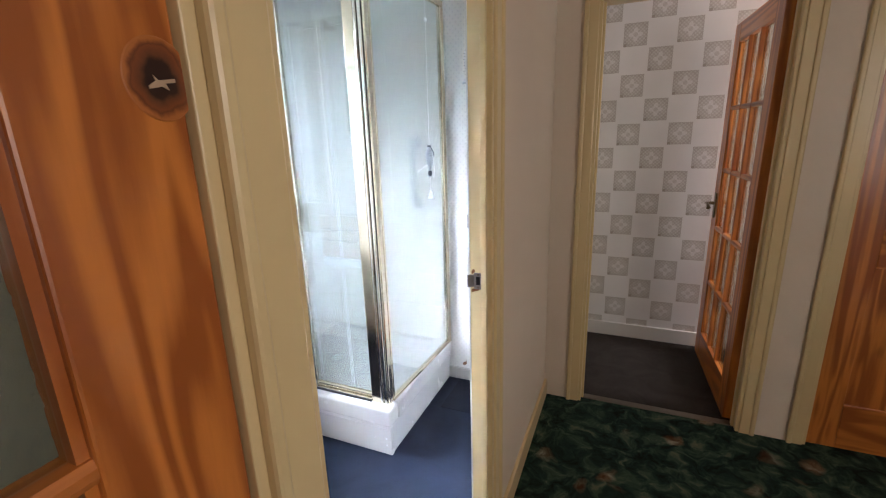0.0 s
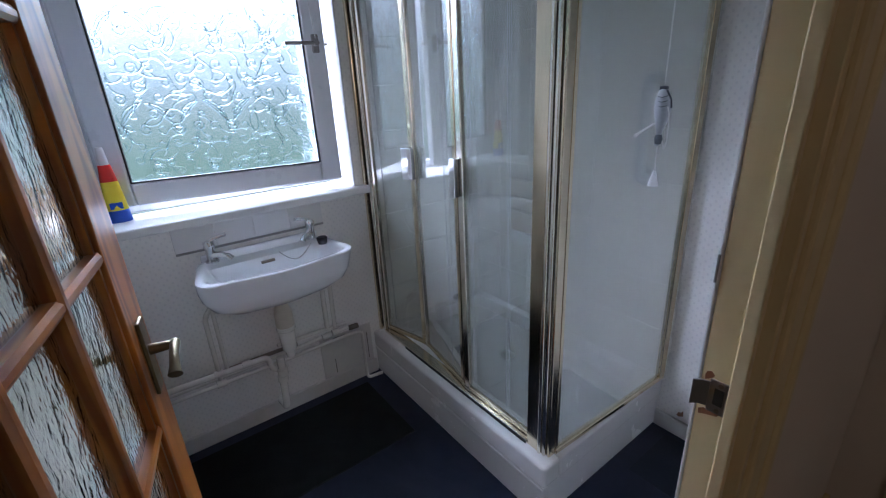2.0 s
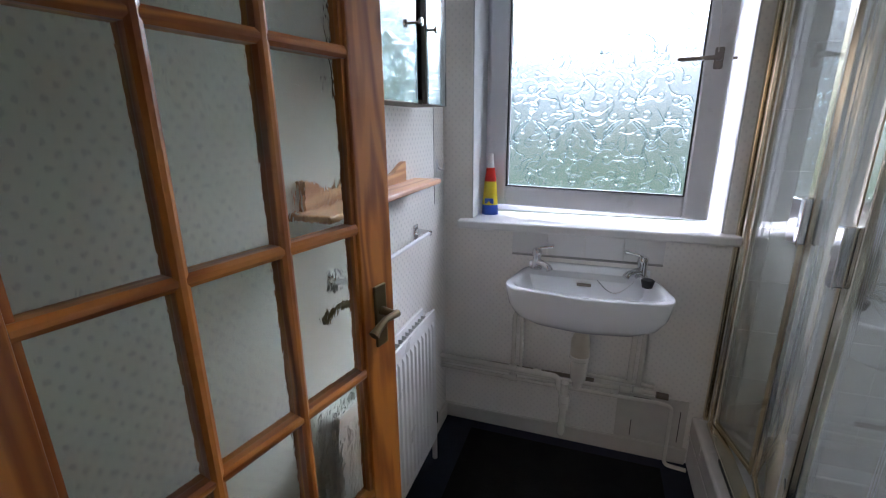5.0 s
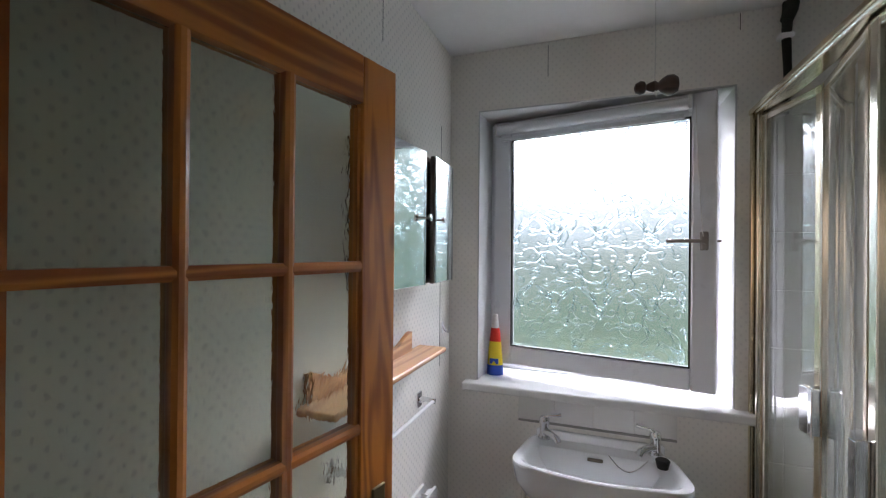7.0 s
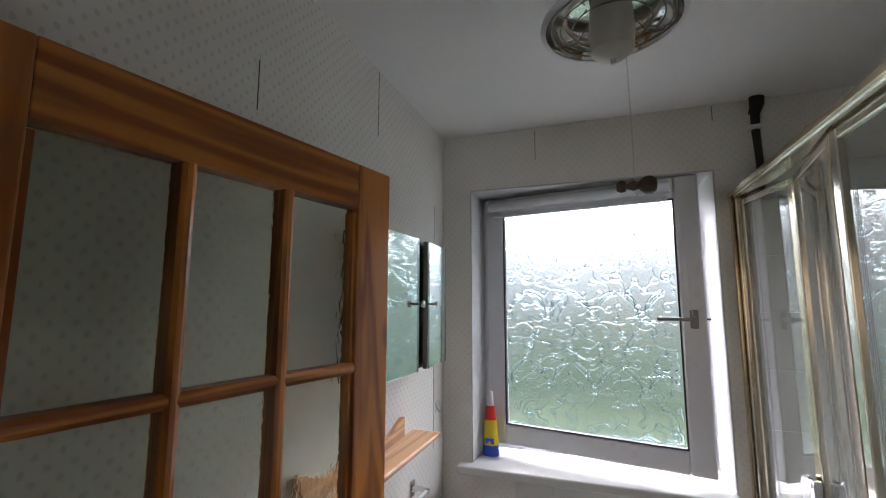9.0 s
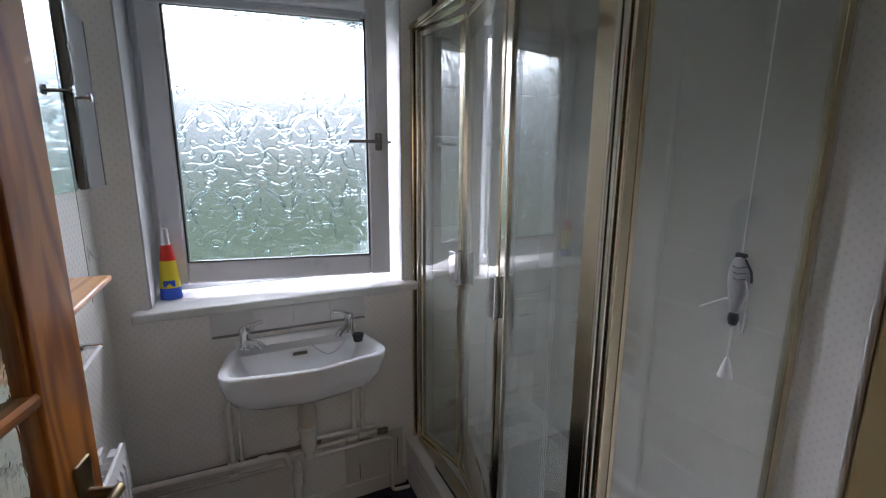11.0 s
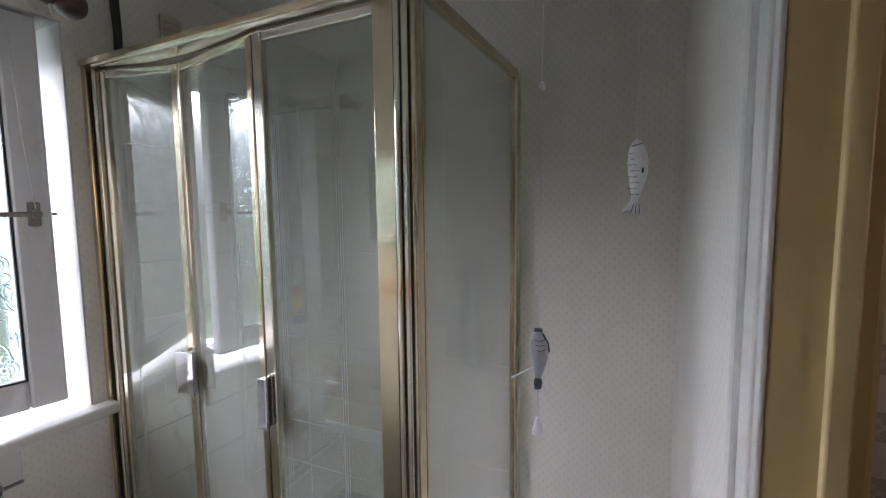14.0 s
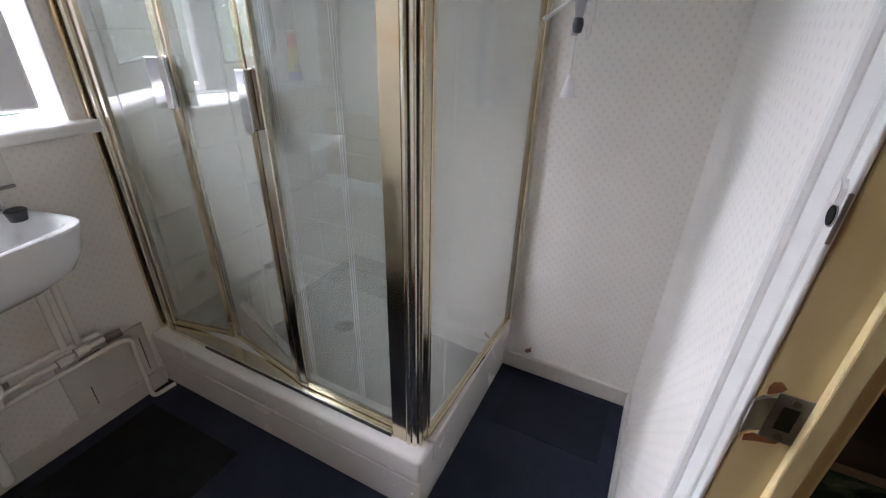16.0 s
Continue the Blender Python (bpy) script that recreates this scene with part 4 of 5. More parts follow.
bar("sill_rail", WX + 0.05, PX0, Y - 0.026, Y + 0.026, Z0, Z0 + 0.012, SILVER, None, 0.003)
bar("sill_track", -1.14, PX0, Y - 0.03, Y - 0.026, Z0, Z0 + 0.012, BLACK, None, 0.001)
side = new("side_panel")
side.parent = sh
side.location, side.rotation_euler = (X + 0.005, Y + 0.014, 0), (0, 0, radians(-2.1))
SL = NY - 0.007 - Y - 0.014
bar("panel_rail", -0.014, 0.014, 0.0, SL, Z1 - 0.03, Z1, GOLD, side, 0.005)
bar("panel_rail", -0.013, 0.013, 0.0, SL, Z0, Z0 + 0.02, GOLD, side)
bar("panel_stile", -0.014, 0.014, SL - 0.034, SL, Z0 + 0.02, Z1 - 0.03, GOLD, side)
bar("panel_stile", -0.009, 0.009, 0.0, 0.014, Z0 + 0.02, Z1 - 0.03, GOLD, side)
g = part("side_glass", box(-0.0025, 0.0025, 0.01, SL - 0.03, Z0 + 0.016, Z1 - 0.026), MILKY, side, "milky obscured glass")
g.visible_shadow = False
for y in (0.1, 0.107):
    part("etched_line", box(0.0026, 0.003, y, y + 0.0008, Z0 + 0.06, Z1 - 0.08), plain("etched_white", (0.5, 0.51, 0.51), 0.4, relief=0) if "etched_white" not in bpy.data.materials else bpy.data.materials["etched_white"], side)


def leaf(p0, p1, name, left_bar, right_bar):
    """A framed glass leaf between two plan points."""
    a, c = Vector((*p0, 0)), Vector((*p1, 0))
    L = (c - a).length
    ob = new(name)
    ob.parent = sh
    ob.location = a
    ob.rotation_euler = (0, 0, math.atan2(c.y - a.y, c.x - a.x))
    z0, z1 = Z0 + 0.016, Z1 - 0.036
    part("leaf_stile", box(0, left_bar, -0.011, 0.011, z0, z1, 0.003), SILVER, ob)
    part("leaf_stile", box(L - right_bar, L, -0.011, 0.011, z0, z1, 0.003), GOLD, ob)
    part("leaf_rail", box(left_bar, L - right_bar, -0.009, 0.009, z0, z0 + 0.02, 0.003), GOLD, ob)
    part("leaf_rail", box(left_bar, L - right_bar, -0.009, 0.009, z1 - 0.022, z1, 0.003), SILVER, ob)
    p = part("leaf_glass", box(left_bar - 0.004, L - right_bar + 0.004, -0.0025, 0.0025, z0 + 0.018, z1 - 0.018), CLEAR, ob, "clear glass")
    p.visible_shadow = False
    return ob, L


FOLD, RUN = (-1.075, 2.576), (-0.71, 2.516)
l1, len1 = leaf((WX + 0.052, Y + 0.004), FOLD, "door_leaf", 0.016, 0.024)
l2, len2 = leaf(FOLD, RUN, "door_leaf", 0.018, 0.024)
l3, len3 = leaf((RUN[0] + 0.004, Y), (PX0, Y), "fixed_leaf", 0.03, 0.006)
gh = 1.075
part("grip", add_box(box(len1 - 0.05, len1 - 0.034, -0.034, -0.011, gh, gh + 0.13, 0.004), len1 - 0.046, len1 - 0.006, -0.036, -0.03, gh, gh + 0.13, 0.002), CHROME, l1, "chrome finger grip")
part("grip", add_box(box(0.002, 0.018, -0.034, -0.011, gh, gh + 0.13, 0.004), 0.002, 0.04, -0.036, -0.03, gh, gh + 0.13, 0.002), CHROME, l2, "chrome finger grip")
part("grip", add_box(box(0.0, 0.014, -0.036, -0.011, gh - 0.005, gh + 0.13, 0.004), -0.006, 0.022, -0.04, -0.033, gh - 0.005, gh + 0.13, 0.002), CHROME, l3, "chrome finger grip")
for ob, L, xs in ((l3, len3, (0.055, 0.062, 0.069, 0.235, 0.242, 0.249)), (l1, len1, (0.06, 0.067)), (l2, len2, (0.26, 0.267))):
    for x in xs:
        part("etched_line", box(x, x + 0.0011, -0.0033, -0.0026, Z0 + 0.06, Z1 - 0.08), bpy.data.materials["etched_white"], ob)

gr = thing("grab_rail", pose(-0.405, NY - 0.009, 1.245), "pale grey plastic grab rail on the shower wall", "grab rail")
part("bar", tube(bend([(0, 0, -0.175), (0, -0.055, -0.175), (0, -0.055, 0.175), (0, 0, 0.175)], 0.045, 7), 0.02, 14), RAIL_GREY, gr, "", True)
for z in (-0.17, 0.17):
    f = lathe([(0.0, 0.0), (0.036, 0.0), (0.034, -0.008), (0.0, -0.01)], 24, "y")
    bmesh.ops.translate(f, vec=(0, 0, z), verts=f.verts)
    part("flange", f, RAIL_GREY, gr)
seat = thing("folding_shower_bench", pose(-0.9, NY - 0.009, 0.6), "beige slatted folding shower seat folded against the wall", "bench")
for z0, z1, mt in ((0.06, 0.112, WHITE_PLASTIC), (0.118, 0.222, BEIGE), (0.229, 0.292, BEIGE), (0.298, 0.385, BEIGE)):
    part("slat", box(-0.18, 0.185, -0.045, -0.02, z0, z1, 0.008, 3), mt, seat)
for x in (-0.13, 0.13):
    part("bracket", box(x - 0.012, x + 0.012, -0.02, 0.0, 0.03, 0.37, 0.002), WHITE_PLASTIC, seat)

# lagged pipe with a clip, above the shower corner
pp = thing("wall_pipe", pose(WX + 0.02, 2.585, 0), "dark lagged pipe rising to the ceiling above the shower", "pipe")
part("pipe", tube([(0.0, 0, 2.06), (0.002, 0.003, 2.2), (-0.002, 0.0, 2.32), (0.0, 0.004, ZC)], [0.013, 0.012, 0.014, 0.017], 12), DARK_PIPE, pp, "", True)
part("pipe_clip", box(-0.018, 0.022, -0.026, 0.018, 2.318, 2.334, 0.003), WHITE_PLASTIC, pp)
part("lagging", tube([(0.002, -0.002, 2.38), (0.0, 0.012, 2.42), (0.004, 0.02, ZC)], [0.019, 0.022, 0.016], 10), DARK_PIPE, pp, "", True)
vent = thing("wall_vent", pose(WX + 0.001, 2.775, 2.265, 0, 0, 90), "small slatted beige wall vent above the shower", "vent")
part("vent_frame", box(-0.038, 0.038, -0.012, 0.0, -0.055, 0.055, 0.004), BEIGE, vent)
for i in range(4):
    part("slat", prism([(-0.012, -0.04 + 0.024 * i), (-0.022, -0.046 + 0.024 * i), (-0.022, -0.042 + 0.024 * i), (-0.012, -0.034 + 0.024 * i)], "x", -0.03, 0.03), BEIGE, vent)

# ---- basin ----
BY, BZ = 1.984, 0.828
bs = thing("wash_basin", pose(WX, BY, BZ), "white china wash basin hung on the wall", "wash basin")


def basin_outline(grow, n=72):
    """Rim of the basin in plan: straight narrow back, wide rounded and bowed front."""
    ring = bend([(0.1, -0.27, 0), (0.282, -0.305, 0), (0.336, 0.0, 0), (0.282, 0.311, 0), (0.0, 0.248, 0), (0.0, -0.248, 0), (0.1, -0.27, 0)], 0.085, 9)
    steps = [0.0]
    for p, q in zip(ring, ring[1:]):
        steps.append(steps[-1] + (q - p).length)
    pts, i = [], 0
    for k in range(n):
        d = steps[-1] * k / n
        while steps[i + 1] < d:
            i += 1
        p = ring[i].lerp(ring[i + 1], (d - steps[i]) / max(steps[i + 1] - steps[i], 1e-9))
        pts.append(((p.x - 0.15) * grow + 0.15, p.y * grow))
    return pts


b = bmesh.new()
rings = []
for gsc, dz in ((1.0, 0.0), (1.006, -0.006), (1.0, -0.046), (0.97, -0.085), (0.88, -0.128), (0.66, -0.165), (0.3, -0.185)):
    rings.append([b.verts.new((max(x, 0.001) if dz > -0.04 else max(x - 0.02, 0.001), y, dz)) for x, y in basin_outline(gsc)])
bowl = []
for gsc, dz in ((0.97, 0.004), (0.92, 0.003), (0.895, 0.0)):
    bowl.append([b.verts.new((x, y, dz)) for x, y in basin_outline(gsc)])
for gsc, dz, back in ((0.86, -0.012, 0.075), (0.8, -0.045, 0.1), (0.68, -0.09, 0.11), (0.45, -0.118, 0.12), (0.1, -0.126, 0.15)):
    bowl.append([b.verts.new((max(x, back), y, dz)) for x, y in basin_outline(gsc)])
for seq in (rings, [rings[0]] + bowl):
    for r0, r1 in zip(seq, seq[1:]):
        n = len(r0)
        for k in range(n):
            b.faces.new((r0[k], r0[(k + 1) % n], r1[(k + 1) % n], r1[k]))
b.faces.new(rings[-1])
b.faces.new(bowl[-1])
part("bowl", b, CERAMIC, bs, "", True)
part("upstand", box(0.0, 0.022, -0.236, 0.236, -0.01, 0.03, 0.008, 3), CERAMIC, bs, "", True)
part("overflow", box(0.09, 0.1, -0.035, 0.02, -0.034, -0.022, 0.003), STEEL, bs, "dark overflow slot")
wst = lathe([(0.0, 0.0), (0.022, 0.0), (0.024, 0.003), (0.012, 0.004), (0.0, 0.002)])
bmesh.ops.translate(wst, vec=(0.17, 0, -0.127), verts=wst.verts)
part("waste", wst, CHROME, bs)
for s in (-1, 1):
    part("wall_bracket", tube(bend([(0.0, s * 0.248, -0.05), (0.045, s * 0.25, -0.135), (0.085, s * 0.252, -0.13), (0.1, s * 0.25, -0.05)], 0.02), 0.008, 10), PIPE_PAINT, bs, "white painted iron bracket")
ch = []
for i in range(21):
    s = i / 20
    ch.append((0.1 + 0.02 * s, 0.04 + 0.13 * s, 0.0 - 0.05 * math.sin(math.pi * s) + 0.012 * s))
part("plug_chain", tube(ch, 0.0018, 6), CHROME, bs, "thin plug chain")


def basin_tap(y, out):
    t = thing("basin_tap", pose(WX + 0.052, BY + y, BZ + 0.01), "chrome lever basin tap", "tap", "basin taps")
    part("body", lathe([(0.0, 0.0), (0.025, 0.0), (0.025, 0.006), (0.018, 0.014), (0.017, 0.055), (0.02, 0.06), (0.02, 0.078), (0.015, 0.085), (0.0, 0.087)], 24), CHROME, t, "", True)
    part("spout", tube([(0.0, 0, 0.026), (0.026, out * 0.026, 0.03), (0.05, out * 0.052, 0.024), (0.057, out * 0.06, 0.012)], [0.016, 0.013, 0.013, 0.014], 14), CHROME, t, "", True)
    part("lever", tube([(0.0, 0, 0.08), (0.004, out * 0.02, 0.092), (0.004, out * 0.065, 0.1)], [0.01, 0.0065, 0.0085], 10), CHROME, t, "", True)
    return t


basin_tap(-0.2, 1)
basin_tap(0.2, -1)
pl = thing("basin_plug", pose(WX + 0.135, BY + 0.215, BZ + 0.018), "black rubber basin plug resting by the tap", "plug")
part("stopper", lathe([(0.0, -0.016), (0.018, -0.016), (0.022, 0.004), (0.024, 0.01), (0.02, 0.014), (0.0, 0.014)], 24), BLACK, pl, "", True)

tl = tagged(new("splashback"), "short row of white glazed tiles above the basin", "splashback", "", "structure")
for i, (y0, y1) in enumerate(((1.672, 1.818), (1.82, 1.966), (1.968, 2.114), (2.116, 2.262))):
    part("tile", box(WX, WX + 0.007, y0, y1, 0.885, 0.985, 0.0015), TILE, tl)

# Grey strip stands in for the shadow line along the tiles' lower edge.
tile_gap_shade = part("gap_shade_strip", box(WX, WX + 0.011, 1.672, 2.262, 0.876, 0.884, 0.002), GAP_SHADE, tl, "grey strip painted as the shadow gap under the tiles")

# pipes under the basin
PXP = WX + 0.062
wp = thing("basin_pipes", pose(0, -0.048, 0), "white painted pipework and waste trap under the basin", "pipes")


def pipe(pts, r=0.0095, name="pipe", mat=None, bendr=0.025):
    return part(name, tube(bend(pts, bendr) if len(pts) > 2 else pts, r, 12), mat or PIPE_PAINT, wp, "", True)


pipe([(PXP, SY + 0.005, 0.365), (PXP, 1.95, 0.352), (PXP, 1.955, 0.29), (PXP, 2.0, 0.262)], 0.013)
pipe([(PXP - 0.012, SY + 0.005, 0.335), (PXP - 0.012, 1.98, 0.332), (PXP - 0.012, 2.34, 0.345)])
pipe([(PXP, SY + 0.005, 0.312), (PXP, 1.92, 0.305), (PXP, 2.36, 0.31), (PXP, 2.405, 0.3), (PXP, 2.405, 0.02), (PXP, 2.49, 0.012)], 0.0085)
pipe([(PXP - 0.01, 2.0, 0.385), (PXP - 0.01, 2.25, 0.378), (PXP - 0.01, 2.33, 0.372)], 0.009)
pipe([(PXP, 1.752, 0.33), (PXP, 1.752, 0.62), (PXP + 0.02, 1.79, 0.68)])
pipe([(PXP - 0.005, 1.785, 0.36), (PXP - 0.005, 1.785, 0.66)], 0.008)
pipe([(PXP, 2.27, 0.375), (PXP, 2.275, 0.68)])
pipe([(PXP - 0.008, 2.235, 0.385), (PXP - 0.008, 2.24, 0.68)], 0.011)
pipe([(PXP, 2.34, 0.345), (PXP, 2.385, 0.343)], 0.014, "pipe_end", STEEL)
for y, z in ((1.752, 0.362), (1.86, 0.357), (2.27, 0.352), (2.22, 0.345), (1.752, 0.31)):
    pipe([(PXP, y - 0.018, z), (PXP, y + 0.018, z)], 0.0155, "pipe_joint")
# Grime and the shade between the pipes, both painted as one brown strip.
part("grime_and_shade_strip", box(WX, WX + 0.0012, SY + 0.06, 2.1, 0.318, 0.338), GRIME_SHADE, wp, "brown strip of grime and painted shade behind the pipes")
TXP = WX + 0.13
part("trap", lathe([(0.032, 0.5), (0.034, 0.496), (0.033, 0.44), (0.031, 0.4), (0.02, 0.385), (0.018, 0.36)], 24), PIPE_PAINT, wp, "white plastic lower trap", True).location = (TXP, BY + 0.048, 0)
part("trap_upper", lathe([(0.016, 0.66), (0.022, 0.63), (0.029, 0.6), (0.037, 0.575), (0.038, 0.512), (0.03, 0.511)], 24), TRAP_OLD, wp, "yellowed plastic upper trap", True).location = (TXP, BY + 0.048, 0)
part("trap_nut", lathe([(0.02, 0.585), (0.031, 0.587), (0.031, 0.605), (0.02, 0.607)], 16), BLACK, wp, "dark worn trap nut").location = (TXP, BY + 0.048, 0.036)
part("trap_collar", lathe([(0.036, 0.0), (0.0395, 0.004), (0.0395, 0.018), (0.036, 0.022)], 24), PIPE_PAINT, wp).location = (TXP, BY + 0.048, 0.49)
pipe([(TXP, BY, 0.37), (TXP, BY, 0.29), (TXP - 0.02, BY, 0.26), (TXP - 0.03, BY - 0.005, 0.09), (WX + 0.02, BY - 0.01, 0.085)], 0.0165, "waste_pipe")
for z in (0.3, 0.255):
    part("waste_joint", tube([(TXP - (0.02 if z < 0.28 else 0), BY, z - 0.016), (TXP - (0.02 if z < 0.28 else 0), BY, z + 0.016)], 0.0225, 16), PIPE_PAINT, wp, "", True)
boxing = thing("pipe_boxing", pose(0, -0.045, 0), "white painted access panel below the pipes with cracked joints", "access panel")
part("panel", box(WX, WX + 0.008, 2.2, 2.475, 0.076, 0.3, 0.002), OFF_WHITE, boxing)
part("crack", box(WX + 0.008, WX + 0.009, 2.262, 2.265, 0.09, 0.17), GREY_SEAM, boxing)
part("crack", box(WX + 0.008, WX + 0.009, 2.447, 2.45, 0.1, 0.25), GREY_SEAM, boxing)
part("crack", box(WX + 0.008, WX + 0.009, 2.265, 2.33, 0.285, 0.288), GREY_SEAM, boxing)

# ---- south wall: radiator, shelf, cabinet, towel rail ----
RX0, RX1, RY0, RY1, RZ0, RZ1 = -1.04, -0.36, SY + 0.025, SY + 0.085, 0.155, 0.735
rd = thing("radiator", pose(0, 0, 0), "white enamelled double panel radiator with upright flutes", "radiator")


def flutes(y, out):
    """A pressed radiator panel as one upright-fluted sheet."""
    b = bmesh.new()
    n = int((RX1 - RX0 - 0.04) / 0.0335)
    prof = [(RX0, 0.0)]
    for i in range(n):
        x = RX0 + 0.02 + i * 0.0335
        prof += [(x, 0.0), (x + 0.005, 0.006), (x + 0.021, 0.006), (x + 0.026, 0.0)]
    prof.append((RX1, 0.0))
    for z0, z1, amt in ((RZ0, RZ0 + 0.03, (0, 0)), (RZ0 + 0.03, RZ0 + 0.045, (0, 1)), (RZ0 + 0.045, RZ1 - 0.055, (1, 1)), (RZ1 - 0.055, RZ1 - 0.04, (1, 0)), (RZ1 - 0.04, RZ1, (0, 0))):
        lo = [b.verts.new((x, y + out * d * amt[0], z0)) for x, d in prof]
        hi = [b.verts.new((x, y + out * d * amt[1], z1)) for x, d in prof]
        for k in range(len(prof) - 1):
            b.faces.new((lo[k], lo[k + 1], hi[k + 1], hi[k]))
    bmesh.ops.remove_doubles(b, verts=b.verts, dist=0.0003)
    return b


part("front_panel", flutes(RY1, 1), ENAMEL, rd)
part("front_body", box(RX0, RX1, RY1 - 0.012, RY1 - 0.001, RZ0, RZ1, 0.004), ENAMEL, rd)
part("back_panel", box(RX0, RX1, RY0, RY0 + 0.012, RZ0, RZ1, 0.004), ENAMEL, rd)
fin_one = finish("fin", box(0, 0.002, RY0 + 0.012, RY1 - 0.012, RZ0 + 0.03, RZ1 - 0.02), ENAMEL)
for i in range(22):
    f = new("fin", fin_one)
    f.parent, f.location = rd, (RX0 + 0.03 + i * 0.029, 0, 0)
part("wall_bracket", box(RX0 + 0.1, RX0 + 0.14, SY, RY0, RZ0 + 0.06, RZ1 - 0.06, 0.002), ENAMEL, rd)
part("wall_bracket", box(RX1 - 0.14, RX1 - 0.1, SY, RY0, RZ0 + 0.06, RZ1 - 0.06, 0.002), ENAMEL, rd)
part("bleed_plug", tube([(RX0 - 0.012, RY0 + 0.03, RZ1 - 0.035), (RX0 + 0.03, RY0 + 0.03, RZ1 - 0.035)], 0.014, 14), ENAMEL, rd, "", True)
part("valve", tube(bend([(RX0, RY0 + 0.03, RZ0 + 0.03), (RX0 - 0.05, RY0 + 0.03, RZ0 + 0.03), (RX0 - 0.05, RY0 + 0.03, 0.0)], 0.02), 0.011, 12), OFF_WHITE, rd, "", True)
part("valve_cap", tube([(RX0 - 0.05, RY0 + 0.03, RZ0 + 0.03), (RX0 - 0.05, RY0 + 0.03, RZ0 + 0.075)], 0.016, 14), BLACK, rd, "dark valve cap", True)

shf = thing("pine_shelf", pose(0, SY, 1.215), "small pale pine shelf with a scalloped back", "shelf")
part("board", box(-1.065, -0.36, 0.0, 0.108, 0.0, 0.017, 0.006, 3), PALE_X, shf)
out = [(-0.96, 0.0)]
for i in range(41):
    s = i / 40
    x = -0.96 + 0.56 * s
    out.append((x, 0.045 + 0.022 * math.cos(2 * math.pi * 2 * s) * (0.6 + 0.4 * math.cos(2 * math.pi * s)) + 0.014 * math.exp(-((s - 0.5) / 0.2) ** 2)))
out.append((-0.4, 0.0))
part("back", prism([(x, z + 0.017) for x, z in out], "y", 0.001, 0.017), PALE_X, shf)

tw = thing("towel_rail", pose(0, SY, 1.03), "chrome towel rail with a pale bar below the shelf", "towel rail")
for x in (-1.06, -0.5):
    part("bracket", add_tube(box(x - 0.018, x + 0.018, 0.0, 0.008, -0.028, 0.028, 0.003), [(x, 0.006, 0.0), (x, 0.03, 0.004), (x, 0.066, 0.0)], [0.014, 0.008, 0.01], 14), CHROME, tw, "", True)
part("bar", tube([(-1.06, 0.06, 0.0), (-0.5, 0.06, 0.0)], 0.007, 12), WHITE_PLASTIC, tw, "pale plastic bar")
hk = thing("wall_hook", pose(-1.31, SY, 1.24), "small white wall hook", "hook")
part("hook", tube(bend([(0, 0.0, 0.03), (0, 0.012, 0.0), (0, 0.03, -0.005), (0, 0.032, 0.025)], 0.01), 0.004, 10), WHITE_PLASTIC, hk, "", True)
part("plate", box(-0.009, 0.009, 0.0, 0.003, -0.012, 0.04, 0.002), WHITE_PLASTIC, hk)

cb = thing("mirror_cabinet", pose(0, SY, 0), "shallow bathroom cabinet with two mirrored doors slightly ajar", "cabinet")
CX0, CX1, CZ0, CZ1, CD = -1.085, -0.58, 1.475, 1.885, 0.1
CARCASS = plain("dark_cabinet_inside", (0.16, 0.13, 0.1), 0.5)
part("back_board", box(CX0, CX1, 0, 0.008, CZ0, CZ1), CARCASS, cb)
for nm, q in (("side_board", (CX0, CX0 + 0.014, 0.008, CD, CZ0, CZ1)), ("side_board", (CX1 - 0.014, CX1, 0.008, CD, CZ0, CZ1)), ("bottom_board", (CX0 + 0.014, CX1 - 0.014, 0.008, CD, CZ0, CZ0 + 0.014)),
              ("top_board", (CX0 + 0.014, CX1 - 0.014, 0.008, CD, CZ1 - 0.014, CZ1)), ("inner_shelf", (CX0 + 0.014, CX1 - 0.014, 0.008, CD - 0.02, 1.67, 1.68))):
    part(nm, box(*q), CARCASS, cb)
for hinge, sgn, ang, lab in ((CX0, 1, 3.5, "mirrored door"), (CX1, -1, 2.0, "mirrored door")):
    d = new("cabinet_door")
    d.parent = cb
    d.location = (hinge, CD + 0.002, 0)
    d.rotation_euler = (0, 0, radians(sgn * ang))
    W = 0.229 if sgn < 0 else 0.212
    x0, x1 = sorted((0, sgn * W))
    part("door_panel", box(x0, x1, 0.0, 0.014, CZ0, CZ1, 0.002), plain("grey_door_edge", (0.3, 0.29, 0.27), 0.5) if "grey_door_edge" not in bpy.data.materials else bpy.data.materials["grey_door_edge"], d)
    part("mirror", box(x0 + 0.001, x1 - 0.001, 0.0142, 0.0185, CZ0 + 0.001, CZ1 - 0.001, 0.0015), MIRROR, d, "mirror glass with a ground edge")
    for b0, b1, c0, c1 in ((x0 + 0.001, x0 + 0.013, CZ0, CZ1), (x1 - 0.013, x1 - 0.001, CZ0, CZ1)):
        part("bevel", prism([(b0, 0.0188), (b0, 0.0165), (b1, 0.0165), (b1, 0.0188 if b1 > x0 + 0.1 else 0.0192)], "z", c0 + 0.001, c1 - 0.001), plain("ground_mirror_edge", (0.33, 0.4, 0.4), 0.15, 1.0, relief=0) if "ground_mirror_edge" not in bpy.data.materials else bpy.data.materials["ground_mirror_edge"], d)
    part("knob", lathe([(0.0, 0.0), (0.004, 0.0), (0.004, 0.018), (0.011, 0.02), (0.011, 0.026), (0.0, 0.027)], 18, "y"), CHROME, d, "", True).location = (sgn * (W - 0.02), 0.0185, 1.68)

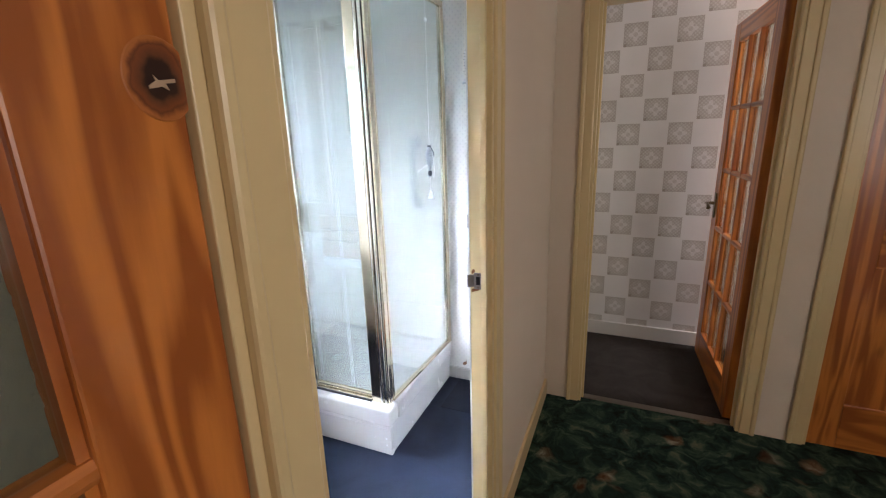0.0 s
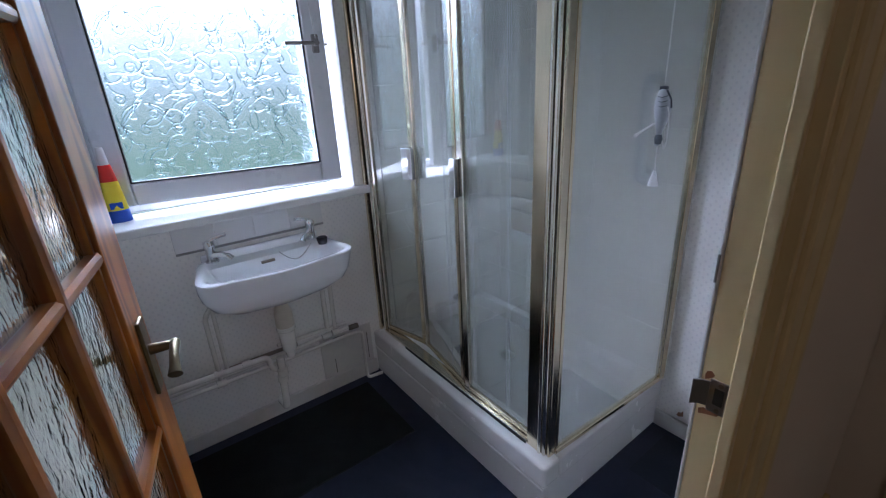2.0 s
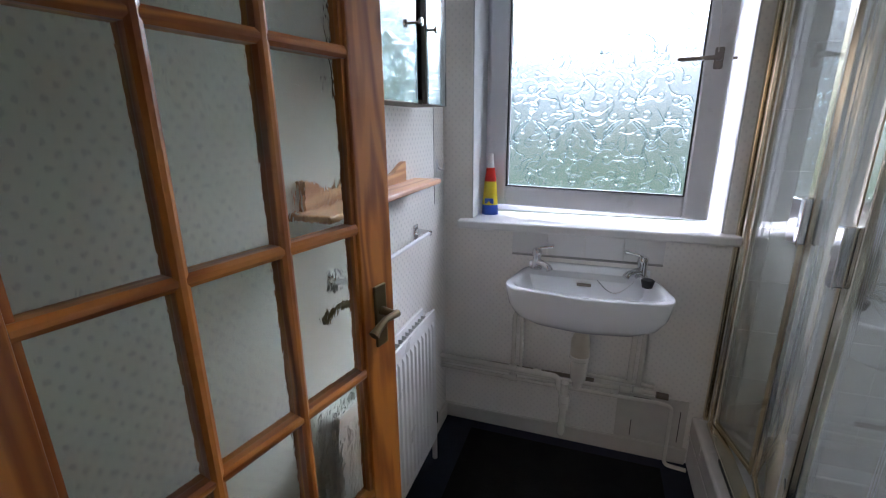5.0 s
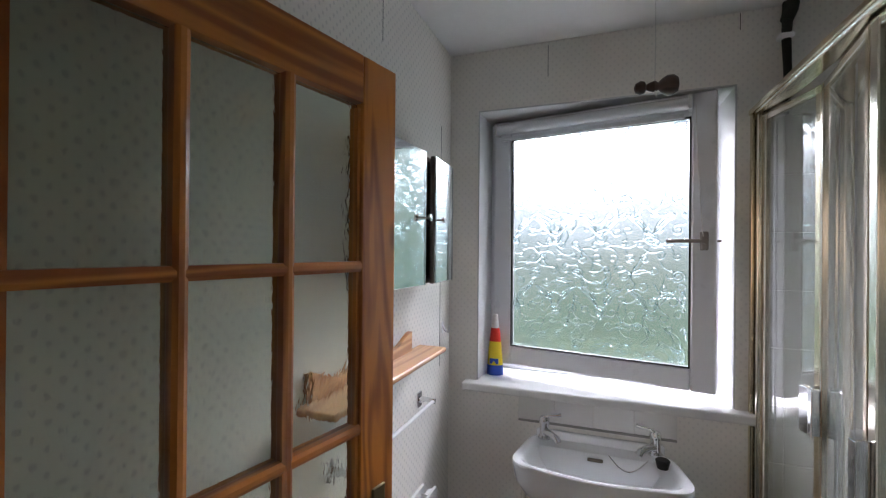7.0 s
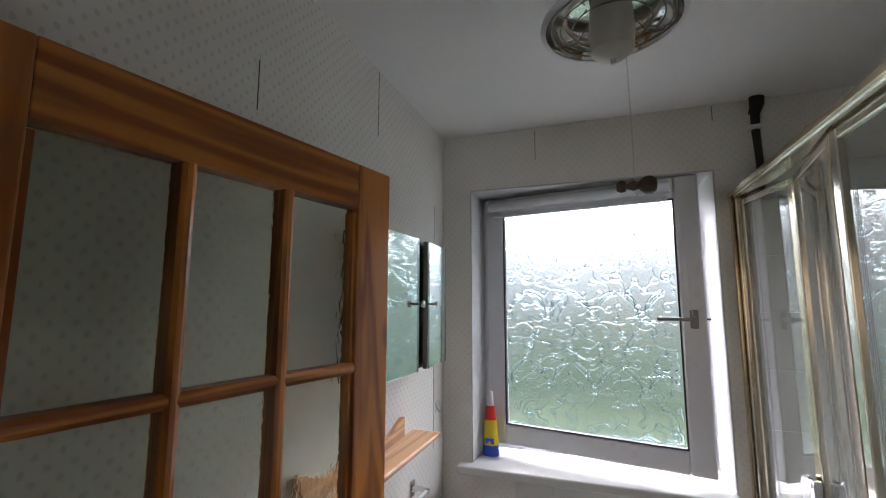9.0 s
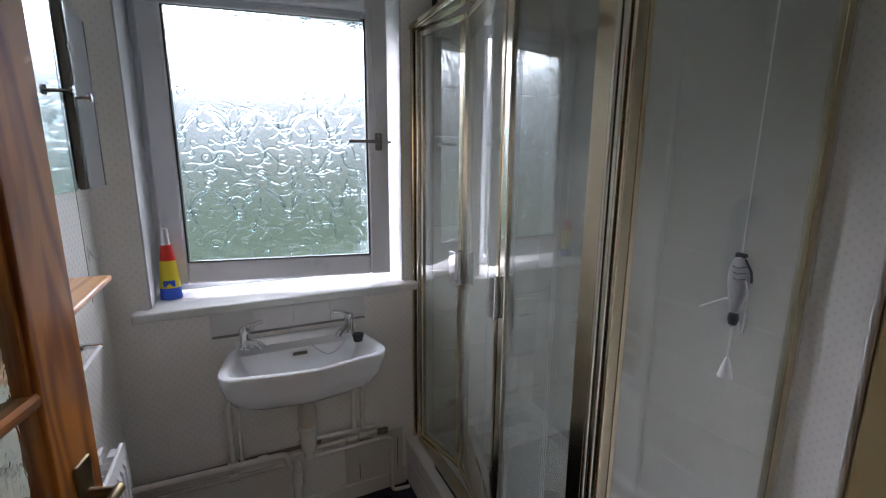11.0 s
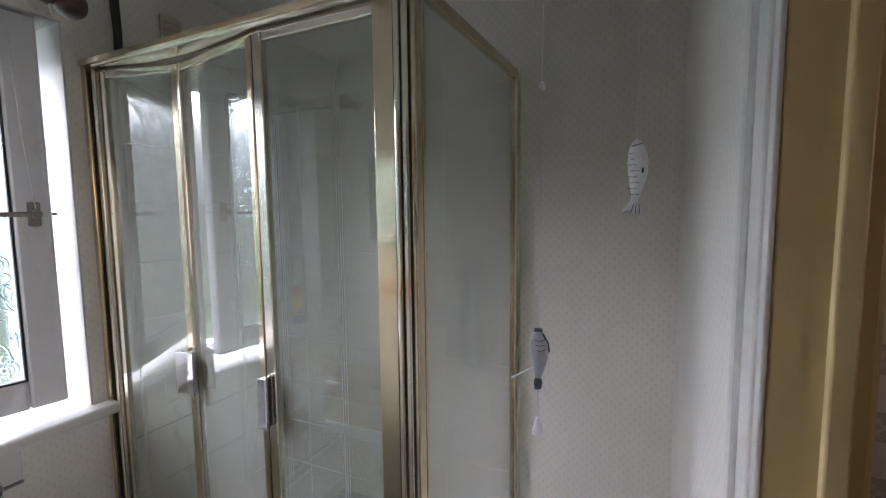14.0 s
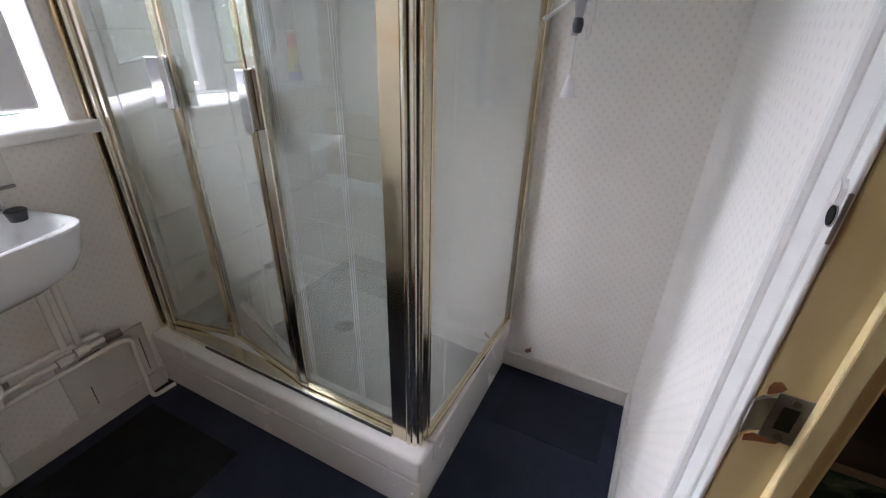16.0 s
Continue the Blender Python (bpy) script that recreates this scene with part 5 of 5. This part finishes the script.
# ---- small things ----
bt = thing("cleaner_bottle", pose(-1.525, 1.54, 1.02), "red, yellow and blue cleaning bottle on the window sill", "bottle")


def oval(z0, z1, a0, a1, b0, b1, steps=5, n=24, curve=1.0):
    bm = bmesh.new()
    rs = []
    for i in range(steps + 1):
        s = i / steps
        k = s ** curve
        rs.append([bm.verts.new(((a0 + (a1 - a0) * k) * math.cos(2 * math.pi * j / n), (b0 + (b1 - b0) * k) * math.sin(2 * math.pi * j / n), z0 + (z1 - z0) * s)) for j in range(n)])
    for p, q in zip(rs, rs[1:]):
        for j in range(n):
            bm.faces.new((p[j], p[(j + 1) % n], q[(j + 1) % n], q[j]))
    bm.faces.new(rs[0])
    bm.faces.new(rs[-1])
    return bm


part("base", oval(0.0, 0.045, 0.027, 0.026, 0.038, 0.036), BLUE, bt, "blue base", True)
part("body", oval(0.045, 0.15, 0.026, 0.018, 0.036, 0.027), YELLOW, bt, "yellow body", True)
part("label", box(0.02, 0.0245, -0.02, 0.02, 0.05, 0.075, 0.002), BLUE, bt, "blue and white printed band")
part("shoulder", oval(0.15, 0.21, 0.0182, 0.014, 0.0272, 0.019), RED, bt, "red shoulder", True)
part("cap", oval(0.21, 0.272, 0.0125, 0.009, 0.015, 0.011, curve=2.0), WHITE_PLASTIC, bt, "white cap", True)

mt = thing("bath_mat", pose(-1.1, 1.93, 0.0), "black rectangular mat on the navy floor", "mat")
part("mat", box(-0.225, 0.225, -0.415, 0.415, 0.0, 0.008, 0.003), MAT, mt)
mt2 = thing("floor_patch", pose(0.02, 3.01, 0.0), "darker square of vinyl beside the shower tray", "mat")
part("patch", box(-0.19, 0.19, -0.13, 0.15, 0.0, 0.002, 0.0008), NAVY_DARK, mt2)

fin = thing("wooden_light_pull", pose(-0.721, 2.122, 1.977), "brown turned wooden toggle hanging on a cord from the ceiling light", "light pull")
K = 0.68
part("toggle", lathe([(r * K, h * K) for r, h in ((0.0, -0.085), (0.016, -0.08), (0.024, -0.064), (0.02, -0.05), (0.01, -0.044), (0.015, -0.034), (0.02, -0.018), (0.013, -0.006), (0.024, 0.004), (0.034, 0.02), (0.034, 0.04), (0.024, 0.055), (0.0, 0.06))], 28, "y"), TURNED, fin, "", True)
part("cord", tube([(0.0, -0.012, 0.0), (0.012, -0.012, 0.1), (0.16, -0.03, ZC - 1.977 - 0.075)], 0.0011, 6), CORD, fin)
part("cord_end", tube([(0.004, -0.012, -0.01), (0.003, -0.008, -0.028)], 0.002, 6), CORD, fin)

lp = thing("heater_light", pose(-0.515, 2.063, ZC), "round chrome ceiling heater light with a frosted glass lamp", "ceiling light")
part("base", lathe([(0.0, 0.0), (0.105, 0.0), (0.105, -0.075), (0.12, -0.085), (0.0, -0.085)], 40), ENAMEL, lp, "white painted base drum", True)
part("dish", lathe([(0.06, -0.086), (0.11, -0.088), (0.15, -0.105), (0.172, -0.135), (0.178, -0.15), (0.172, -0.152), (0.164, -0.138), (0.14, -0.112), (0.1, -0.1), (0.06, -0.099)], 48), CHROME, lp, "polished reflector dish", True)
part("rim", lathe([(0.168, -0.143), (0.182, -0.145), (0.184, -0.152), (0.17, -0.156)], 48, "z", False), ENAMEL, lp, "", True)
el = bmesh.new()
add_tube(el, [(0.118 * math.cos(a), 0.118 * math.sin(a), -0.128) for a in (2 * math.pi * k / 48 for k in range(49))], 0.006, 10, False)
part("element", el, BEIGE, lp, "pale heating element ring", True)
grd = bmesh.new()
for r, z in ((0.1, -0.155), (0.13, -0.15), (0.155, -0.148)):
    add_tube(grd, [(r * math.cos(a), r * math.sin(a), z) for a in (2 * math.pi * k / 48 for k in range(49))], 0.0016, 6, False)
for k in range(6):
    a = 2 * math.pi * k / 6
    add_tube(grd, [(0.07 * math.cos(a), 0.07 * math.sin(a), -0.125), (0.1 * math.cos(a), 0.1 * math.sin(a), -0.155), (0.165 * math.cos(a), 0.165 * math.sin(a), -0.147)], 0.0016, 6)
part("wire_guard", grd, STEEL, lp, "dark wire guard")
part("lamp_glass", lathe([(0.045, -0.09), (0.052, -0.1), (0.058, -0.17), (0.054, -0.215), (0.03, -0.232), (0.008, -0.236), (0.006, -0.246), (0.0, -0.247)], 32), FROST, lp, "frosted glass lamp cylinder", True)
for o in lp.children:
    o.data.transform(Matrix.Diagonal((0.83, 0.83, 1.0, 1.0)))


def hanging_cord(name, x, y, z_fish, label, dark):
    c = thing(name, pose(x, y, 0), label, "light pull")
    part("cord", tube([(0.004, 0.0, ZC), (0.002, 0.0, z_fish + 0.5), (0.0, 0.0, z_fish)], 0.0011, 6), CORD, c)
    part("cord_knot", lathe([(0.0, 0.432), (0.004, 0.428), (0.006, 0.42), (0.0, 0.416)], 12), WHITE_PLASTIC, c).location = (0.002, 0, z_fish)
    return c


def fish_body(length, depth, thick, mat, parent, z_top, tail, lean):
    """A small flat wooden fish hanging by its blunt nose, narrowing to a forked tail, a little curved."""
    prof = ((0.0, 0.1), (0.03, 0.42), (0.09, 0.68), (0.18, 0.9), (0.3, 1.0), (0.42, 0.95), (0.54, 0.78), (0.66, 0.55), (0.76, 0.36), (0.82, 0.3), (0.88, 0.3 + 0.3 * tail), (0.95, 0.3 + 0.6 * tail), (1.0, 0.3 + 0.75 * tail))
    b = bmesh.new()
    n = 16
    rs = []
    for s, k in prof:
        w = depth * 0.5 * k
        t = thick * 0.5 * (max(0.25, min(1.0, k)) if s < 0.8 else 0.22)
        cx = lean * math.sin(math.pi * s * 0.9) - lean * 1.1 * s
        notch = 0.012 * tail if s == 1.0 else 0.0
        rs.append([b.verts.new((cx + w * math.cos(2 * math.pi * k2 / n), t * math.sin(2 * math.pi * k2 / n), z_top - length * s + notch * (1 - abs(math.cos(2 * math.pi * k2 / n))))) for k2 in range(n)])
    for p, q in zip(rs, rs[1:]):
        for k in range(n):
            b.faces.new((p[k], p[(k + 1) % n], q[(k + 1) % n], q[k]))
    b.faces.new(rs[0])
    b.faces.new(rs[-1])
    return part("fish", b, mat, parent, "", True)


f1 = hanging_cord("fish_light_pull", 0.003, 2.468, 1.41, "grey painted wooden fish light pull on a white cord", True)
fish_body(0.112, 0.034, 0.022, FISH_GREY, f1, 1.41, 0.0, 0.004)
part("head_ink", tube([(-0.007, -0.001, 1.409), (0.007, -0.001, 1.409)], 0.004, 8), FISH_INK, f1, "dark painted head")
for i in range(3):
    part("gill_mark", tube([(-0.005 + 0.002 * i, -0.0118, 1.394 - 0.009 * i), (0.004, -0.0125, 1.392 - 0.009 * i), (0.014, -0.009, 1.395 - 0.009 * i)], 0.0007, 5), FISH_INK, f1)
part("back_stripe", tube([(0.008, -0.004, 1.405), (0.018, -0.003, 1.388), (0.02, -0.003, 1.372)], 0.0017, 6), FISH_INK, f1, "dark painted back")
part("fin_string", tube(bend([(-0.008, -0.008, 1.342), (-0.022, -0.01, 1.333), (-0.043, -0.01, 1.319)], 0.01), 0.0022, 6), CORD, f1)
part("string_end", tube([(-0.041, -0.01, 1.32), (-0.046, -0.01, 1.316)], 0.0035, 8), CORD, f1)
part("fin_string", tube(bend([(0.016, -0.01, 1.375), (0.021, -0.01, 1.36), (0.022, -0.01, 1.31), (0.018, -0.01, 1.29), (0.014, -0.01, 1.31)], 0.012), 0.0013, 6), CORD, f1)
part("knot", lathe([(0.0, 1.3), (0.006, 1.302), (0.008, 1.312), (0.006, 1.32), (0.0, 1.322)], 14), FISH_INK, f1, "dark painted tail")
part("lower_cord", tube([(0.0, 0, 1.3), (0.0, 0, 1.24)], 0.0015, 6), CORD, f1)
part("bell", lathe([(0.003, 1.247), (0.005, 1.24), (0.011, 1.216), (0.0, 1.215)], 16), WHITE_PLASTIC, f1, "white plastic bell end", True)
f2 = hanging_cord("fish_light_pull", 0.155, 2.472, 1.733, "white painted wooden fish light pull with grey markings", False)
fish_body(0.118, 0.031, 0.02, FISH, f2, 1.733, 1.1, 0.006)
for i in range(8):
    z = 1.712 - i * 0.0092
    for k in range(2):
        x = -0.011 + 0.0075 * k + 0.003 * (i % 2)
        part("scale_mark", tube([(x, -0.0098 + 0.0006 * abs(i - 3), z), (x + 0.003, -0.0102 + 0.0006 * abs(i - 3), z - 0.0016), (x + 0.006, -0.0098 + 0.0006 * abs(i - 3), z)], 0.0005, 5), FISH_INK, f2)
part("side_fin", box(0.008, 0.0115, -0.0092, -0.006, 1.68, 1.688, 0.001), FISH_INK, f2, "dark painted fin")
part("nose_mark", tube([(-0.007, -0.006, 1.722), (0.008, -0.006, 1.726)], 0.0008, 5), FISH_INK, f2)
for i in range(3):
    part("tail_mark", tube([(-0.002 + 0.004 * i, -0.0028, 1.632), (-0.006 + 0.0065 * i, -0.003, 1.616)], 0.0006, 5), FISH_INK, f2)

# open paper seams
seams = thing("paper_seams", pose(0, 0, 0), "thin open seams in the sprigged wallpaper", "wall seam")
for x, z0, z1 in SEAMS_S:
    part("seam", box(x, x + 0.0022, SY, SY + 0.001, z0, z1), GREY_SEAM, seams)
for y, z0, z1 in SEAMS_W:
    part("seam", box(WX, WX + 0.001, y, y + 0.0022, z0, z1), GREY_SEAM, seams)
tear = thing("paper_tear", pose(-0.143, NY - 0.0005, 0.105), "small brown tear in the wallpaper above the skirting", "wall mark")
part("tear", prism([(-0.014, -0.012), (-0.004, -0.016), (0.012, -0.006), (0.01, 0.022), (0.004, 0.008), (-0.008, 0.004)], "y", -0.0015, 0.0004), plain("brown_bare_plaster", (0.3, 0.16, 0.09), 0.8), tear)

# tiles of the shower walls
TILE_S, JOINT = 0.2, 0.0016
tile_mesh = {}


def wall_tile(w, h):
    """One bevelled tile of the given size, shared by all tiles alike; it lies in x and z and faces -y."""
    key = (round(w, 3), round(h, 3))
    if key not in tile_mesh:
        b = bmesh.new()
        e = 0.0015
        back = [b.verts.new((x, 0, z)) for x, z in ((0, 0), (w, 0), (w, h), (0, h))]
        front = [b.verts.new((x, -0.005, z)) for x, z in ((e, e), (w - e, e), (w - e, h - e), (e, h - e))]
        b.faces.new(front)
        for k in range(4):
            b.faces.new((back[k], back[(k + 1) % 4], front[(k + 1) % 4], front[k]))
        tile_mesh[key] = finish("tile", b, SHOWER_TILE)
    return tile_mesh[key]


def spans(lo, hi, start):
    """Cuts of a run by joints every tile, counted from start."""
    k = math.floor((lo - start) / TILE_S)
    out = []
    while start + k * TILE_S < hi:
        a, c = max(lo, start + k * TILE_S), min(hi, start + (k + 1) * TILE_S)
        if c - a > 0.02:
            out.append((a + JOINT / 2, c - JOINT / 2))
        k += 1
    return out


rows = spans(TZ + 0.002, 2.098, 1.655)
for z0, z1 in rows:
    for x0, x1 in spans(WX + 0.012, TX1 + 0.008, -0.6):
        t = new("tile", wall_tile(x1 - x0, z1 - z0))
        t.parent, t.location = lining_wall, (x0, NY - 0.004, z0)
    for y0, y1 in spans(2.54, NY - 0.011, NY - 0.011):
        t = new("tile", wall_tile(y1 - y0, z1 - z0))
        t.parent, t.location, t.rotation_euler = lining_wall, (WX + 0.004, y0, z0), (0, 0, math.pi / 2)
